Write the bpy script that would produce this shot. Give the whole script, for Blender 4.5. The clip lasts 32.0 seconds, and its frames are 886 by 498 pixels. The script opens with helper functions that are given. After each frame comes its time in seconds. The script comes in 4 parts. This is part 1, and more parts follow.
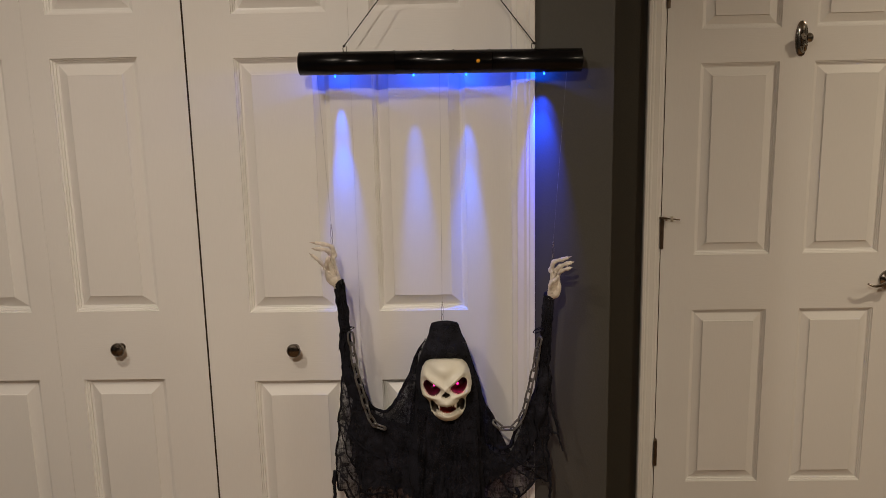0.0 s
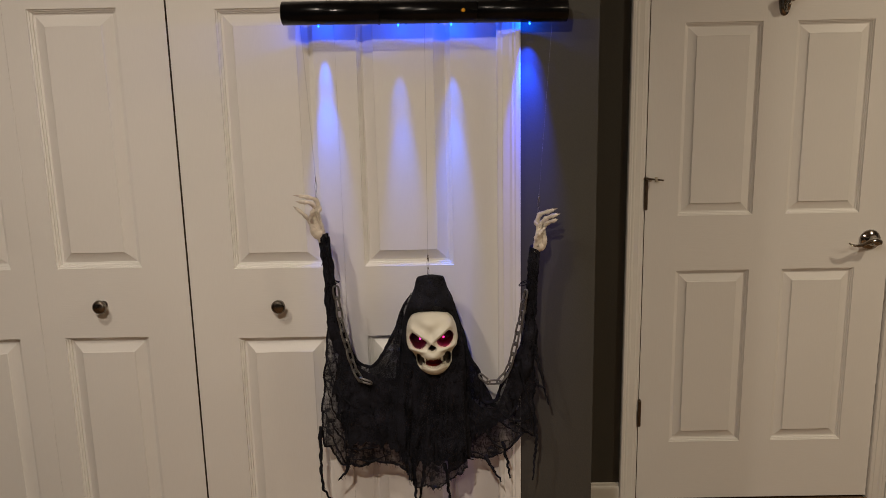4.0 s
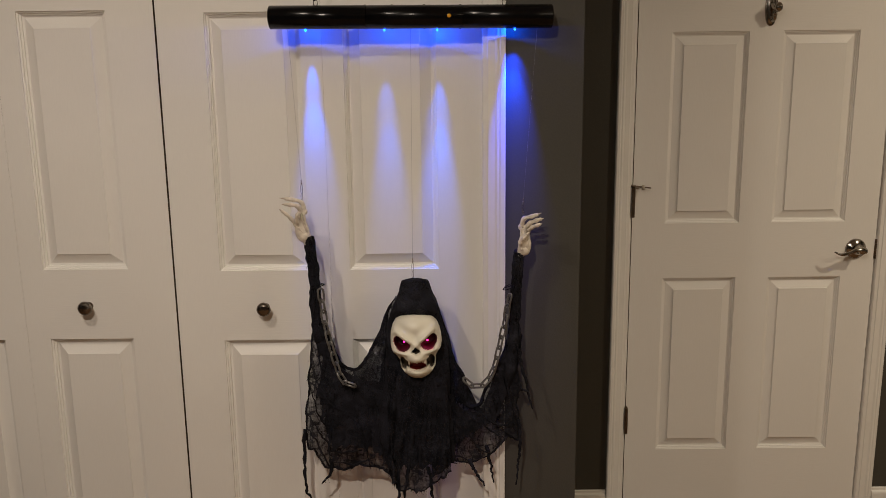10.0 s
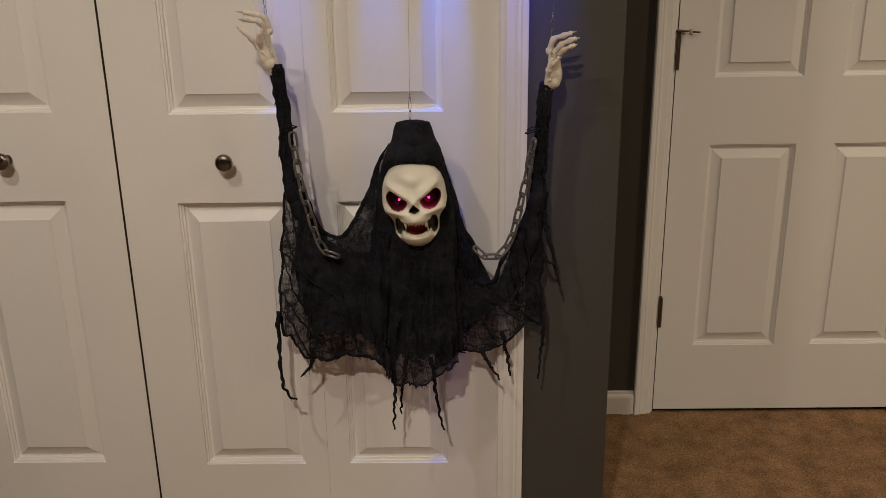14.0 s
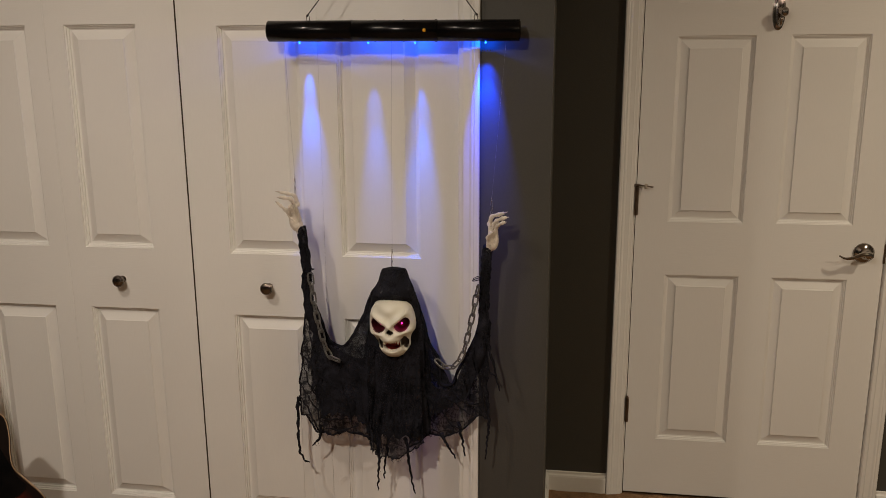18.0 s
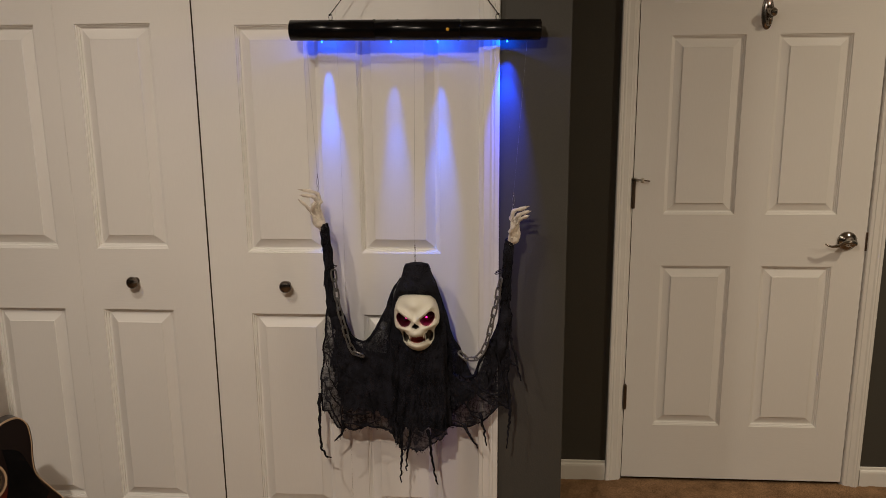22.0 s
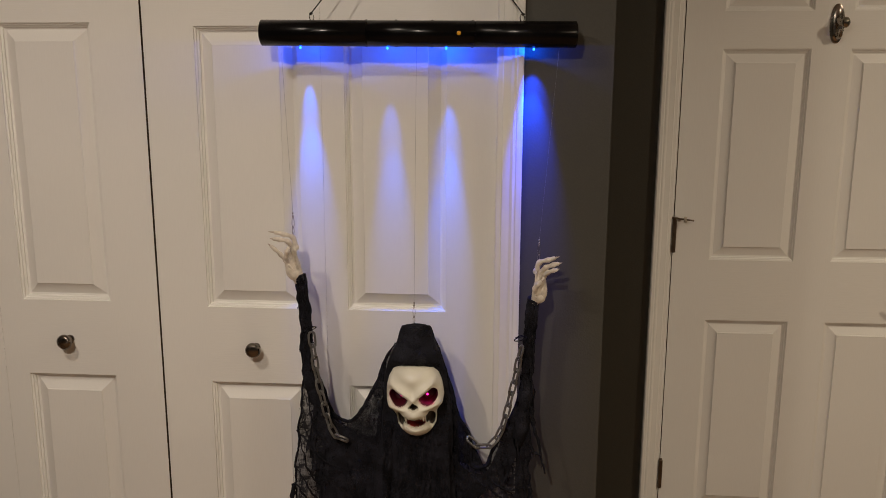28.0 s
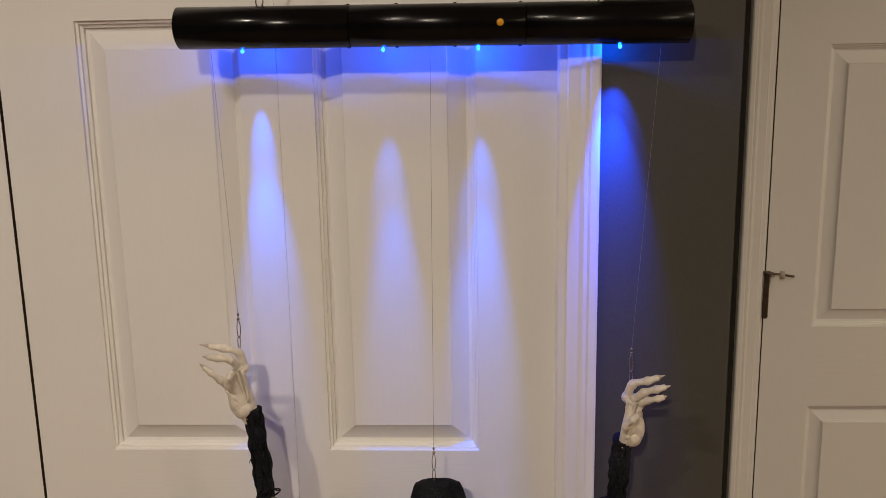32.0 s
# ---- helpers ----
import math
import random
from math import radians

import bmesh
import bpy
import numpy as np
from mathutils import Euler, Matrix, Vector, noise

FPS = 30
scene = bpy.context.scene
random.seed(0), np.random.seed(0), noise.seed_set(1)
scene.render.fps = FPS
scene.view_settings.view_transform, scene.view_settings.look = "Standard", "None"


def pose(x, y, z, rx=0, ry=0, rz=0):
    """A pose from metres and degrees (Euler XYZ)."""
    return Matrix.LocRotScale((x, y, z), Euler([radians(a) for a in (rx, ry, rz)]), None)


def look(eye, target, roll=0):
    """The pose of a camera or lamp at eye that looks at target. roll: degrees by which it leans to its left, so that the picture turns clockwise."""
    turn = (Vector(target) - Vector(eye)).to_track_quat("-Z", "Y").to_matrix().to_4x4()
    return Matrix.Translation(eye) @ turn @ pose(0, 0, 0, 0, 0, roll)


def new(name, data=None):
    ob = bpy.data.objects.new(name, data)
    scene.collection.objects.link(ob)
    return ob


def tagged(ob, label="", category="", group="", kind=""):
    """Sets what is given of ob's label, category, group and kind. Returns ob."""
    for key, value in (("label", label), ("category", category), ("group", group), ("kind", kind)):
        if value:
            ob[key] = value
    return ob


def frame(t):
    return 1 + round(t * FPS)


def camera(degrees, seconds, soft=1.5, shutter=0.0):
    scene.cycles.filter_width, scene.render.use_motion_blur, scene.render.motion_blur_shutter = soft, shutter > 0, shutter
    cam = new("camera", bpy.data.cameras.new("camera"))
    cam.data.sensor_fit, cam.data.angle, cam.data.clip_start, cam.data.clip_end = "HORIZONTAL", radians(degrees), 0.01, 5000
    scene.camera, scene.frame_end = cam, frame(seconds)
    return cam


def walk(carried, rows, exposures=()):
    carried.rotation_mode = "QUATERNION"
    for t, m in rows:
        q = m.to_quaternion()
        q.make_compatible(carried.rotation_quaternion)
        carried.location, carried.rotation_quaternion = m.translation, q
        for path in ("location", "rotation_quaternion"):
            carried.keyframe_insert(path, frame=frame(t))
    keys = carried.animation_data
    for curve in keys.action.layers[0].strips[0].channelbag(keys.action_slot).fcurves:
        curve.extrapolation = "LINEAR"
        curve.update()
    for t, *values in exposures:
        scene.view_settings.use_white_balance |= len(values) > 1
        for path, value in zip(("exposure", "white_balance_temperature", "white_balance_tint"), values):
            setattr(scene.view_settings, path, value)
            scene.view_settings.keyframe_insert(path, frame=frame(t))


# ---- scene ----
cam = camera(57.6, 32.0, soft=0.3)
PATH = [
    (0, (0.903, -1.962, 1.558), (0.845, 0.002, 1.184), -1.2),
    (0.5, (0.905, -1.958, 1.547), (0.847, 0.003, 1.158), -1.4),
    (1, (0.911, -1.959, 1.545), (0.846, 0.001, 1.152), -1.6),
    (1.5, (0.921, -1.955, 1.544), (0.855, 0.002, 1.14), -1.7),
    (2, (0.923, -1.961, 1.534), (0.857, -0.004, 1.131), -1.9),
    (2.5, (0.924, -1.964, 1.526), (0.859, -0.009, 1.11), -1.9),
    (3, (0.916, -1.966, 1.506), (0.865, -0.012, 1.083), -1.8),
    (3.5, (0.906, -1.965, 1.479), (0.877, -0.012, 1.05), -1.5),
    (4, (0.894, -1.968, 1.483), (0.879, -0.011, 1.071), -1.2),
    (4.5, (0.908, -1.977, 1.472), (0.892, -0.013, 1.091), -1.0),
    (6.5, (0.918, -1.981, 1.472), (0.907, -0.018, 1.089), -0.5),
    (7, (0.922, -1.983, 1.476), (0.907, -0.02, 1.092), -0.7),
    (7.5, (0.924, -1.983, 1.472), (0.908, -0.02, 1.089), -0.9),
    (8, (0.924, -1.983, 1.47), (0.912, -0.02, 1.088), -1.0),
    (8.5, (0.927, -1.987, 1.466), (0.914, -0.023, 1.089), -1.0),
    (9, (0.934, -1.988, 1.473), (0.917, -0.026, 1.088), -0.9),
    (9.5, (0.926, -1.985, 1.47), (0.917, -0.022, 1.087), -0.8),
    (10, (0.922, -1.981, 1.467), (0.916, -0.019, 1.082), -0.7),
    (10.5, (0.918, -1.977, 1.465), (0.916, -0.015, 1.072), -0.5),
    (11, (0.916, -1.973, 1.462), (0.915, -0.013, 1.066), -0.5),
    (11.5, (0.907, -1.971, 1.451), (0.916, -0.012, 1.046), -0.5),
    (12, (0.903, -1.953, 1.416), (0.925, -0.005, 0.962), -0.4),
    (12.5, (0.895, -1.846, 1.361), (0.93, 0.085, 0.841), -0.3),
    (13, (0.928, -1.694, 1.302), (0.937, 0.233, 0.767), -0.3),
    (13.5, (0.915, -1.615, 1.23), (0.909, 0.3, 0.654), -0.7),
    (15.5, (0.974, -1.722, 1.361), (0.882, 0.187, 0.774), -0.3),
    (16, (1.003, -1.859, 1.453), (0.892, 0.062, 0.909), -0.1),
    (16.5, (1.056, -1.954, 1.501), (0.939, -0.025, 0.987), -0.0),
    (17, (1.148, -2.024, 1.53), (0.999, -0.086, 1.058), 0.1),
    (17.5, (1.228, -2.095, 1.539), (1.009, -0.158, 1.092), 0.0),
    (18, (1.277, -2.135, 1.536), (0.996, -0.203, 1.103), -0.3),
    (18.5, (1.293, -2.15, 1.536), (0.992, -0.219, 1.114), -0.2),
    (19, (1.285, -2.161, 1.524), (0.983, -0.227, 1.113), -0.1),
    (19.5, (1.286, -2.165, 1.529), (0.977, -0.235, 1.107), -0.1),
    (20, (1.284, -2.168, 1.528), (0.977, -0.238, 1.103), -0.2),
    (20.5, (1.277, -2.159, 1.523), (0.98, -0.228, 1.092), -0.3),
    (21, (1.224, -2.169, 1.528), (0.981, -0.232, 1.093), -0.1),
    (21.5, (1.115, -2.186, 1.527), (0.94, -0.242, 1.091), -0.1),
    (22, (1.071, -2.204, 1.533), (0.931, -0.256, 1.099), -0.5),
    (22.5, (1.032, -2.202, 1.525), (0.945, -0.25, 1.094), -0.2),
    (23, (1.042, -2.205, 1.526), (0.966, -0.253, 1.096), 0.1),
    (23.5, (1.026, -2.201, 1.523), (0.968, -0.248, 1.097), 0.2),
    (24, (1.04, -2.207, 1.526), (0.972, -0.253, 1.105), 0.3),
    (24.5, (1.036, -2.208, 1.527), (0.974, -0.253, 1.109), 0.3),
    (26.5, (0.995, -2.144, 1.52), (0.956, -0.185, 1.116), -0.4),
    (27, (1.014, -2.026, 1.524), (0.945, -0.067, 1.126), -0.4),
    (27.5, (1.04, -1.863, 1.526), (0.925, 0.098, 1.15), -0.1),
    (28, (1.027, -1.76, 1.517), (0.884, 0.198, 1.135), 0.2),
    (28.5, (0.981, -1.626, 1.521), (0.846, 0.335, 1.152), -0.1),
    (29, (0.931, -1.505, 1.519), (0.842, 0.459, 1.151), -0.4),
    (29.5, (0.911, -1.403, 1.526), (0.847, 0.562, 1.157), -0.5),
    (30, (0.93, -1.257, 1.539), (0.848, 0.709, 1.183), -0.5),
    (30.5, (0.938, -1.174, 1.536), (0.839, 0.791, 1.182), -0.5),
    (31, (0.921, -1.146, 1.537), (0.821, 0.82, 1.181), -0.6),
    (31.5, (0.91, -1.127, 1.542), (0.811, 0.838, 1.181), -0.9),
    (32, (0.909, -1.122, 1.542), (0.817, 0.842, 1.176), -1.0),
]
walk(cam, [(t, look(eye, target, roll)) for t, eye, target, roll in PATH], exposures=[(0, 0.0), (28, 0.0), (29, -0.10), (29.5, -0.19), (30, -0.18), (30.5, 0.02), (31, 0.10), (32, 0.10)])

# ---- light: warm ceiling lamps, and the small blue lamps of the bar ----
CEIL = 2.44
WARM = (1.0, 0.856, 0.708)
world = bpy.data.worlds.new("room_dark")
world.use_nodes = True
world.node_tree.nodes["Background"].inputs["Color"].default_value = (1.0, 0.82, 0.62, 1)
world.node_tree.nodes["Background"].inputs["Strength"].default_value = 0.01
scene.world = world


def ceiling_lamp(x, y, watts, size, colour=WARM):
    data = bpy.data.lights.new("ceiling_lamp", "AREA")
    data.shape, data.size, data.energy, data.color = "DISK", size, watts, colour
    ob = new("ceiling_lamp", data)
    ob.matrix_world = pose(x, y, CEIL - 0.012)
    return ob


ceiling_lamp(0.04, -1.22, 10.3, 0.07)
ceiling_lamp(0.55, -2.20, 34.8, 0.09)
ceiling_lamp(-0.20, -3.60, 2.5, 0.12)
ceiling_lamp(3.15, -0.60, 19.0, 0.07, (1.0, 0.82, 0.60))
ceiling_lamp(3.70, -2.00, 20, 0.12, (1.0, 0.835, 0.60))


def spot(x, y, z, aim, watts, cone, blend, colour, radius=0.002):
    data = bpy.data.lights.new("led_lamp", "SPOT")
    data.energy, data.color, data.spot_size, data.spot_blend, data.shadow_soft_size = watts, colour, radians(cone), blend, radius
    ob = new("led_lamp", data)
    ob.matrix_world = look((x, y, z), aim)
    return ob


BLUE = (0.0, 0.135, 1.0)
DEEP = (0.0, 0.050, 1.0)
BAR_Y, BAR_Z, BAR_R, BAR_MID, BAR_TILT = -0.072, 1.634, 0.0262, 0.846, 0.007
LED_Z = BAR_Z - BAR_R - 0.0032
# place along the bar, power, lean towards the doors and sideways, width in degrees and narrowness of the hot core, and lean and width of the long beam
LEDS = ((0.607, 0.86, 28, 0.0, 38, 0.45, 13, 27), (0.788, 0.75, 18.5, -0.02, 33, 0.56, 9.5, 23), (0.909, 1.3, 17.5, 0.0, 34, 0.58, 9.5, 23), (1.087, 2.9, 24.5, 0.0, 46, 0.90, 13, 38))
for lx, power, lean, aside, wide, narrow, lean2, wide2 in LEDS:
    low = LED_Z - 0.0037 - BAR_TILT * (lx - BAR_MID)
    core = spot(lx, BAR_Y, low, (lx + aside, BAR_Y + math.sin(radians(lean)), low - math.cos(radians(lean))), (3.2 if power > 2 else 2.6) * power, wide, 1.0, DEEP if power > 2 else BLUE, 0.001)
    core.matrix_world = core.matrix_world @ Matrix.Diagonal((narrow, 1, 1, 1))
    beam = spot(lx, BAR_Y, low, (lx, BAR_Y + math.sin(radians(lean2)), low - math.cos(radians(lean2))), (18 if power > 2 else 11.5) * min(power, 2.0), wide2, 1.0, DEEP if power > 2 else BLUE, 0.001)
    beam.matrix_world = beam.matrix_world @ Matrix.Diagonal((0.85 if power > 2 else 0.75, 1, 1, 1))
    halo = bpy.data.lights.new("led_lamp", "POINT")
    halo.energy, halo.color, halo.shadow_soft_size = 0.37 * min(power, 1.2), (0.0, 0.085, 1.0), 0.0001
    new("led_lamp", halo).location = (lx, BAR_Y, low + 0.00653)


# ---- materials ----
def material(name, colour, rough=0.5, metal=0.0, grain=0.0, grain_scale=60.0, stain=0.06, stain_scale=3.0, bump=0.0, bump_scale=120.0,
             stretch=(1, 1, 1), coat=0.0, spec=0.5):
    m = bpy.data.materials.new(name)
    m.use_nodes = True
    nt = m.node_tree
    p = nt.nodes["Principled BSDF"]
    p.inputs["Roughness"].default_value, p.inputs["Metallic"].default_value = rough, metal
    p.inputs["Coat Weight"].default_value, p.inputs["Specular IOR Level"].default_value = coat, spec
    pos = nt.nodes.new("ShaderNodeNewGeometry")
    mp = nt.nodes.new("ShaderNodeMapping")
    mp.inputs["Scale"].default_value = stretch
    nt.links.new(pos.outputs["Position"], mp.inputs["Vector"])

    def noise_tex(scale, detail, vec):
        n = nt.nodes.new("ShaderNodeTexNoise")
        n.inputs["Scale"].default_value, n.inputs["Detail"].default_value = scale, detail
        nt.links.new(vec, n.inputs["Vector"])
        return n
    big, fine = noise_tex(stain_scale, 4, pos.outputs["Position"]), noise_tex(grain_scale, 6, mp.outputs["Vector"])

    def mapped(src, low, high):
        r = nt.nodes.new("ShaderNodeMapRange")
        r.inputs["From Min"].default_value, r.inputs["From Max"].default_value = 0.3, 0.7
        r.inputs["To Min"].default_value, r.inputs["To Max"].default_value = low, high
        nt.links.new(src, r.inputs["Value"])
        return r.outputs["Result"]
    mul = nt.nodes.new("ShaderNodeMath")
    mul.operation = "MULTIPLY"
    nt.links.new(mapped(big.outputs["Fac"], 1 - stain, 1 + stain), mul.inputs[0])
    nt.links.new(mapped(fine.outputs["Fac"], 1 - grain, 1 + grain), mul.inputs[1])
    vm = nt.nodes.new("ShaderNodeVectorMath")
    vm.operation = "SCALE"
    vm.inputs[0].default_value = colour
    nt.links.new(mul.outputs[0], vm.inputs["Scale"])
    nt.links.new(vm.outputs["Vector"], p.inputs["Base Color"])
    nt.links.new(mapped(big.outputs["Fac"], max(rough - 0.06, 0.02), min(rough + 0.06, 1)), p.inputs["Roughness"])
    if bump:
        b = nt.nodes.new("ShaderNodeBump")
        b.inputs["Strength"].default_value, b.inputs["Distance"].default_value = bump, 0.001
        relief = noise_tex(bump_scale, 5, mp.outputs["Vector"])
        nt.links.new(relief.outputs["Fac"], b.inputs["Height"])
        nt.links.new(b.outputs["Normal"], p.inputs["Normal"])
    return m


def glow(name, colour, strength):
    m = bpy.data.materials.new(name)
    m.use_nodes = True
    p = m.node_tree.nodes["Principled BSDF"]
    p.inputs["Base Color"].default_value = (*colour, 1)
    p.inputs["Emission Color"].default_value = (*colour, 1)
    p.inputs["Emission Strength"].default_value = strength
    return m


def gauze(name, cover, low, high):
    """Black cheesecloth: threads with gaps between them, denser and thinner by patches and creases."""
    m = material(name, (0.0122, 0.0123, 0.0172), 0.95, 0, 0.45, 300, 0.6, 22, 0.8, 300, spec=0.15)
    nt = m.node_tree
    p, out = nt.nodes["Principled BSDF"], nt.nodes["Material Output"]
    pos = nt.nodes.new("ShaderNodeNewGeometry")
    clear = nt.nodes.new("ShaderNodeBsdfTransparent")
    mix = nt.nodes.new("ShaderNodeMixShader")
    total = None
    for scale, stretch, weight in ((26, (1, 1, 0.45), 1.0), (420, (1, 1, 0.2), 0.45), (420, (0.2, 1, 1), 0.45), (75, (0.6, 1, 1.6), 0.55)):
        mp = nt.nodes.new("ShaderNodeMapping")
        mp.inputs["Scale"].default_value = stretch
        n = nt.nodes.new("ShaderNodeTexNoise")
        n.inputs["Scale"].default_value, n.inputs["Detail"].default_value = scale, 3
        nt.links.new(pos.outputs["Position"], mp.inputs["Vector"])
        nt.links.new(mp.outputs["Vector"], n.inputs["Vector"])
        k = nt.nodes.new("ShaderNodeMath")
        k.operation = "MULTIPLY_ADD"
        k.inputs[1].default_value, k.inputs[2].default_value = weight, -0.5 * weight
        nt.links.new(n.outputs["Fac"], k.inputs[0])
        if total is None:
            total = k.outputs[0]
        else:
            a = nt.nodes.new("ShaderNodeMath")
            a.operation = "ADD"
            nt.links.new(total, a.inputs[0])
            nt.links.new(k.outputs[0], a.inputs[1])
            total = a.outputs[0]
    # creases: a wandering net of gathered threads
    bend = nt.nodes.new("ShaderNodeTexNoise")
    bend.inputs["Scale"].default_value = 14
    shift = nt.nodes.new("ShaderNodeVectorMath")
    shift.operation = "MULTIPLY_ADD"
    shift.inputs[1].default_value = (0.05, 0.05, 0.05)
    nt.links.new(pos.outputs["Position"], bend.inputs["Vector"])
    nt.links.new(bend.outputs["Color"], shift.inputs[0])
    nt.links.new(pos.outputs["Position"], shift.inputs[2])
    squash = nt.nodes.new("ShaderNodeMapping")
    squash.inputs["Scale"].default_value = (1.0, 0.2, 0.42)
    nt.links.new(shift.outputs["Vector"], squash.inputs["Vector"])
    net = nt.nodes.new("ShaderNodeTexVoronoi")
    net.feature = "DISTANCE_TO_EDGE"
    net.inputs["Scale"].default_value = 58
    nt.links.new(squash.outputs["Vector"], net.inputs["Vector"])
    line = nt.nodes.new("ShaderNodeMapRange")
    line.inputs["From Min"].default_value, line.inputs["From Max"].default_value = 0.0, 0.10
    line.inputs["To Min"].default_value, line.inputs["To Max"].default_value = 0.20, 0.0
    nt.links.new(net.outputs["Distance"], line.inputs["Value"])
    both = nt.nodes.new("ShaderNodeMath")
    both.operation = "ADD"
    nt.links.new(total, both.inputs[0])
    nt.links.new(line.outputs["Result"], both.inputs[1])
    total = both.outputs[0]
    r = nt.nodes.new("ShaderNodeMapRange")
    r.inputs["From Min"].default_value, r.inputs["From Max"].default_value = -0.30 + (0.5 - cover) * 0.6, 0.22 + (0.5 - cover) * 0.6
    r.inputs["To Min"].default_value, r.inputs["To Max"].default_value = low, high
    nt.links.new(total, r.inputs["Value"])
    nt.links.new(r.outputs["Result"], mix.inputs["Fac"])
    nt.links.new(clear.outputs[0], mix.inputs[1])
    nt.links.new(p.outputs[0], mix.inputs[2])
    nt.links.new(mix.outputs[0], out.inputs["Surface"])
    return m


M_DOOR = material("white_door_paint", (0.80, 0.79, 0.76), 0.38, 0, 0.012, 90, 0.02, 2.5, 0.15, 60, (6, 6, 0.35))
M_LEAF = material("white_leaf_paint", (0.80, 0.79, 0.76), 0.40, 0, 0.012, 90, 0.02, 2.5, 0.15, 60, (6, 6, 0.35))
M_RAIL = material("white_rail_paint", (0.80, 0.79, 0.76), 0.40, 0, 0.014, 90, 0.02, 2.5, 0.24, 60, (0.35, 6, 6))
# dark brown paints the shade of the door gaps onto the slab sides
M_EDGE = material("gap_shade_edge", (0.10, 0.065, 0.04), 0.8, 0, 0.1, 60, 0.1, 4)
M_TRIM = material("white_trim_paint", (0.80, 0.79, 0.75), 0.33, 0, 0.01, 60, 0.03, 4, 0.05, 80)
M_GREY = material("charcoal_wall_paint", (0.0580, 0.0560, 0.0470), 0.62, 0, 0.05, 300, 0.05, 3, 0.35, 260)
M_CEIL = material("ceiling_paint", (0.75, 0.74, 0.71), 0.9, 0, 0.02, 120, 0.03, 2, 0.3, 200)
M_ROOM = material("room_wall_paint", (0.11, 0.107, 0.103), 0.7, 0, 0.04, 200, 0.04, 2, 0.3, 250)
M_CARPET = material("brown_carpet_pile", (0.248, 0.150, 0.082), 1.0, 0, 0.48, 240, 0.27, 14, 0.9, 380, spec=0.05)
M_NICKEL = material("aged_nickel", (0.34, 0.31, 0.275), 0.13, 1.0, 0.08, 200, 0.15, 40)
M_KNOB = material("turned_nickel", (0.21, 0.188, 0.165), 0.19, 1.0, 0.05, 200, 0.1, 40)
turned_way = M_KNOB.node_tree.nodes.new("ShaderNodeTangent")
turned_way.direction_type, turned_way.axis = "RADIAL", "Y"
M_KNOB.node_tree.links.new(turned_way.outputs["Tangent"], M_KNOB.node_tree.nodes["Principled BSDF"].inputs["Tangent"])
M_KNOB.node_tree.nodes["Principled BSDF"].inputs["Anisotropic"].default_value = 0.85
M_HINGE = material("dark_hinge_metal", (0.16, 0.12, 0.09), 0.38, 1.0, 0.1, 200, 0.2, 60)
M_STEEL = material("bright_steel", (0.62, 0.61, 0.60), 0.2, 1.0, 0.03, 100, 0.05, 20)
M_TUBE = material("glossy_black_plastic", (0.003, 0.003, 0.0035), 0.20, 0, 0.05, 200, 0.2, 25, spec=0.22)
M_CORD = material("black_cord", (0.01, 0.01, 0.01), 0.8, 0, 0.2, 500, 0.1, 30)
M_LINE = material("clear_fishing_line", (0.22, 0.22, 0.24), 0.25, 0, 0.02, 100, 0.02, 10)
M_RUBBER = material("pale_rubber_tip", (0.45, 0.40, 0.32), 0.6, 0, 0.05, 100, 0.05, 10)
M_SWITCH = material("white_switch_plastic", (0.80, 0.79, 0.75), 0.35, 0, 0.01, 60, 0.02, 6)
M_BONE = material("cream_bone_plastic", (0.73, 0.705, 0.60), 0.36, 0, 0.02, 60, 0.05, 16, 0.02, 60)
M_TEETH = material("ivory_teeth_plastic", (0.76, 0.71, 0.60), 0.28, 0, 0.03, 200, 0.05, 40)
M_SOOT = material("black_airbrush_paint", (0.050, 0.038, 0.028), 0.5, 0, 0.2, 80, 0.3, 30)
# dark sockets; the red puts the eye lamps' glow into the colour
M_SOCKET = material("dark_socket_red_glow", (0.035, 0.005, 0.008), 0.35, 0, 0.2, 80, 0.2, 30)
M_MOUTH = material("red_mouth_paint", (0.33, 0.035, 0.03), 0.4, 0, 0.15, 150, 0.2, 40)
M_CLAW = material("pale_claw_plastic", (0.70, 0.64, 0.55), 0.42, 0, 0.08, 160, 0.12, 40, 0.1, 150)
M_NAIL = material("brown_nail_paint", (0.46, 0.39, 0.32), 0.4, 0, 0.1, 100, 0.2, 40)
M_EYE = glow("pink_eye_lamp", (1.0, 0.02, 0.24), 4.4)
M_LED = glow("blue_led_lens", (0.015, 0.12, 1.0), 8.5)
M_AMBER = material("amber_sensor_plastic", (0.75, 0.36, 0.01), 0.3, 0, 0.02, 80, 0.03, 40)
M_SHEER = gauze("sheer_black_gauze", 0.54, 0.48, 0.98)
M_CLOTH = gauze("dense_black_gauze", 0.70, 0.80, 1.0)
M_CHAIN = material("grey_plastic_chain", (0.17, 0.165, 0.16), 0.32, 0.55, 0.12, 120, 0.15, 50, 0.1, 200)
M_BURST = material("sunburst_lacquer", (0.035, 0.008, 0.004), 0.34, 0, 0.15, 40, 0.3, 6, 0, 60, (8, 1, 1), coat=0.08, spec=0.3)
nt = M_BURST.node_tree
tc, mp, ln, rp = (nt.nodes.new("ShaderNode" + k) for k in ("TexCoord", "Mapping", "VectorMath", "ValToRGB"))
mp.inputs["Location"].default_value, mp.inputs["Scale"].default_value = (0, 0, -0.88), (3.9, 0, 3.6)
ln.operation = "LENGTH"
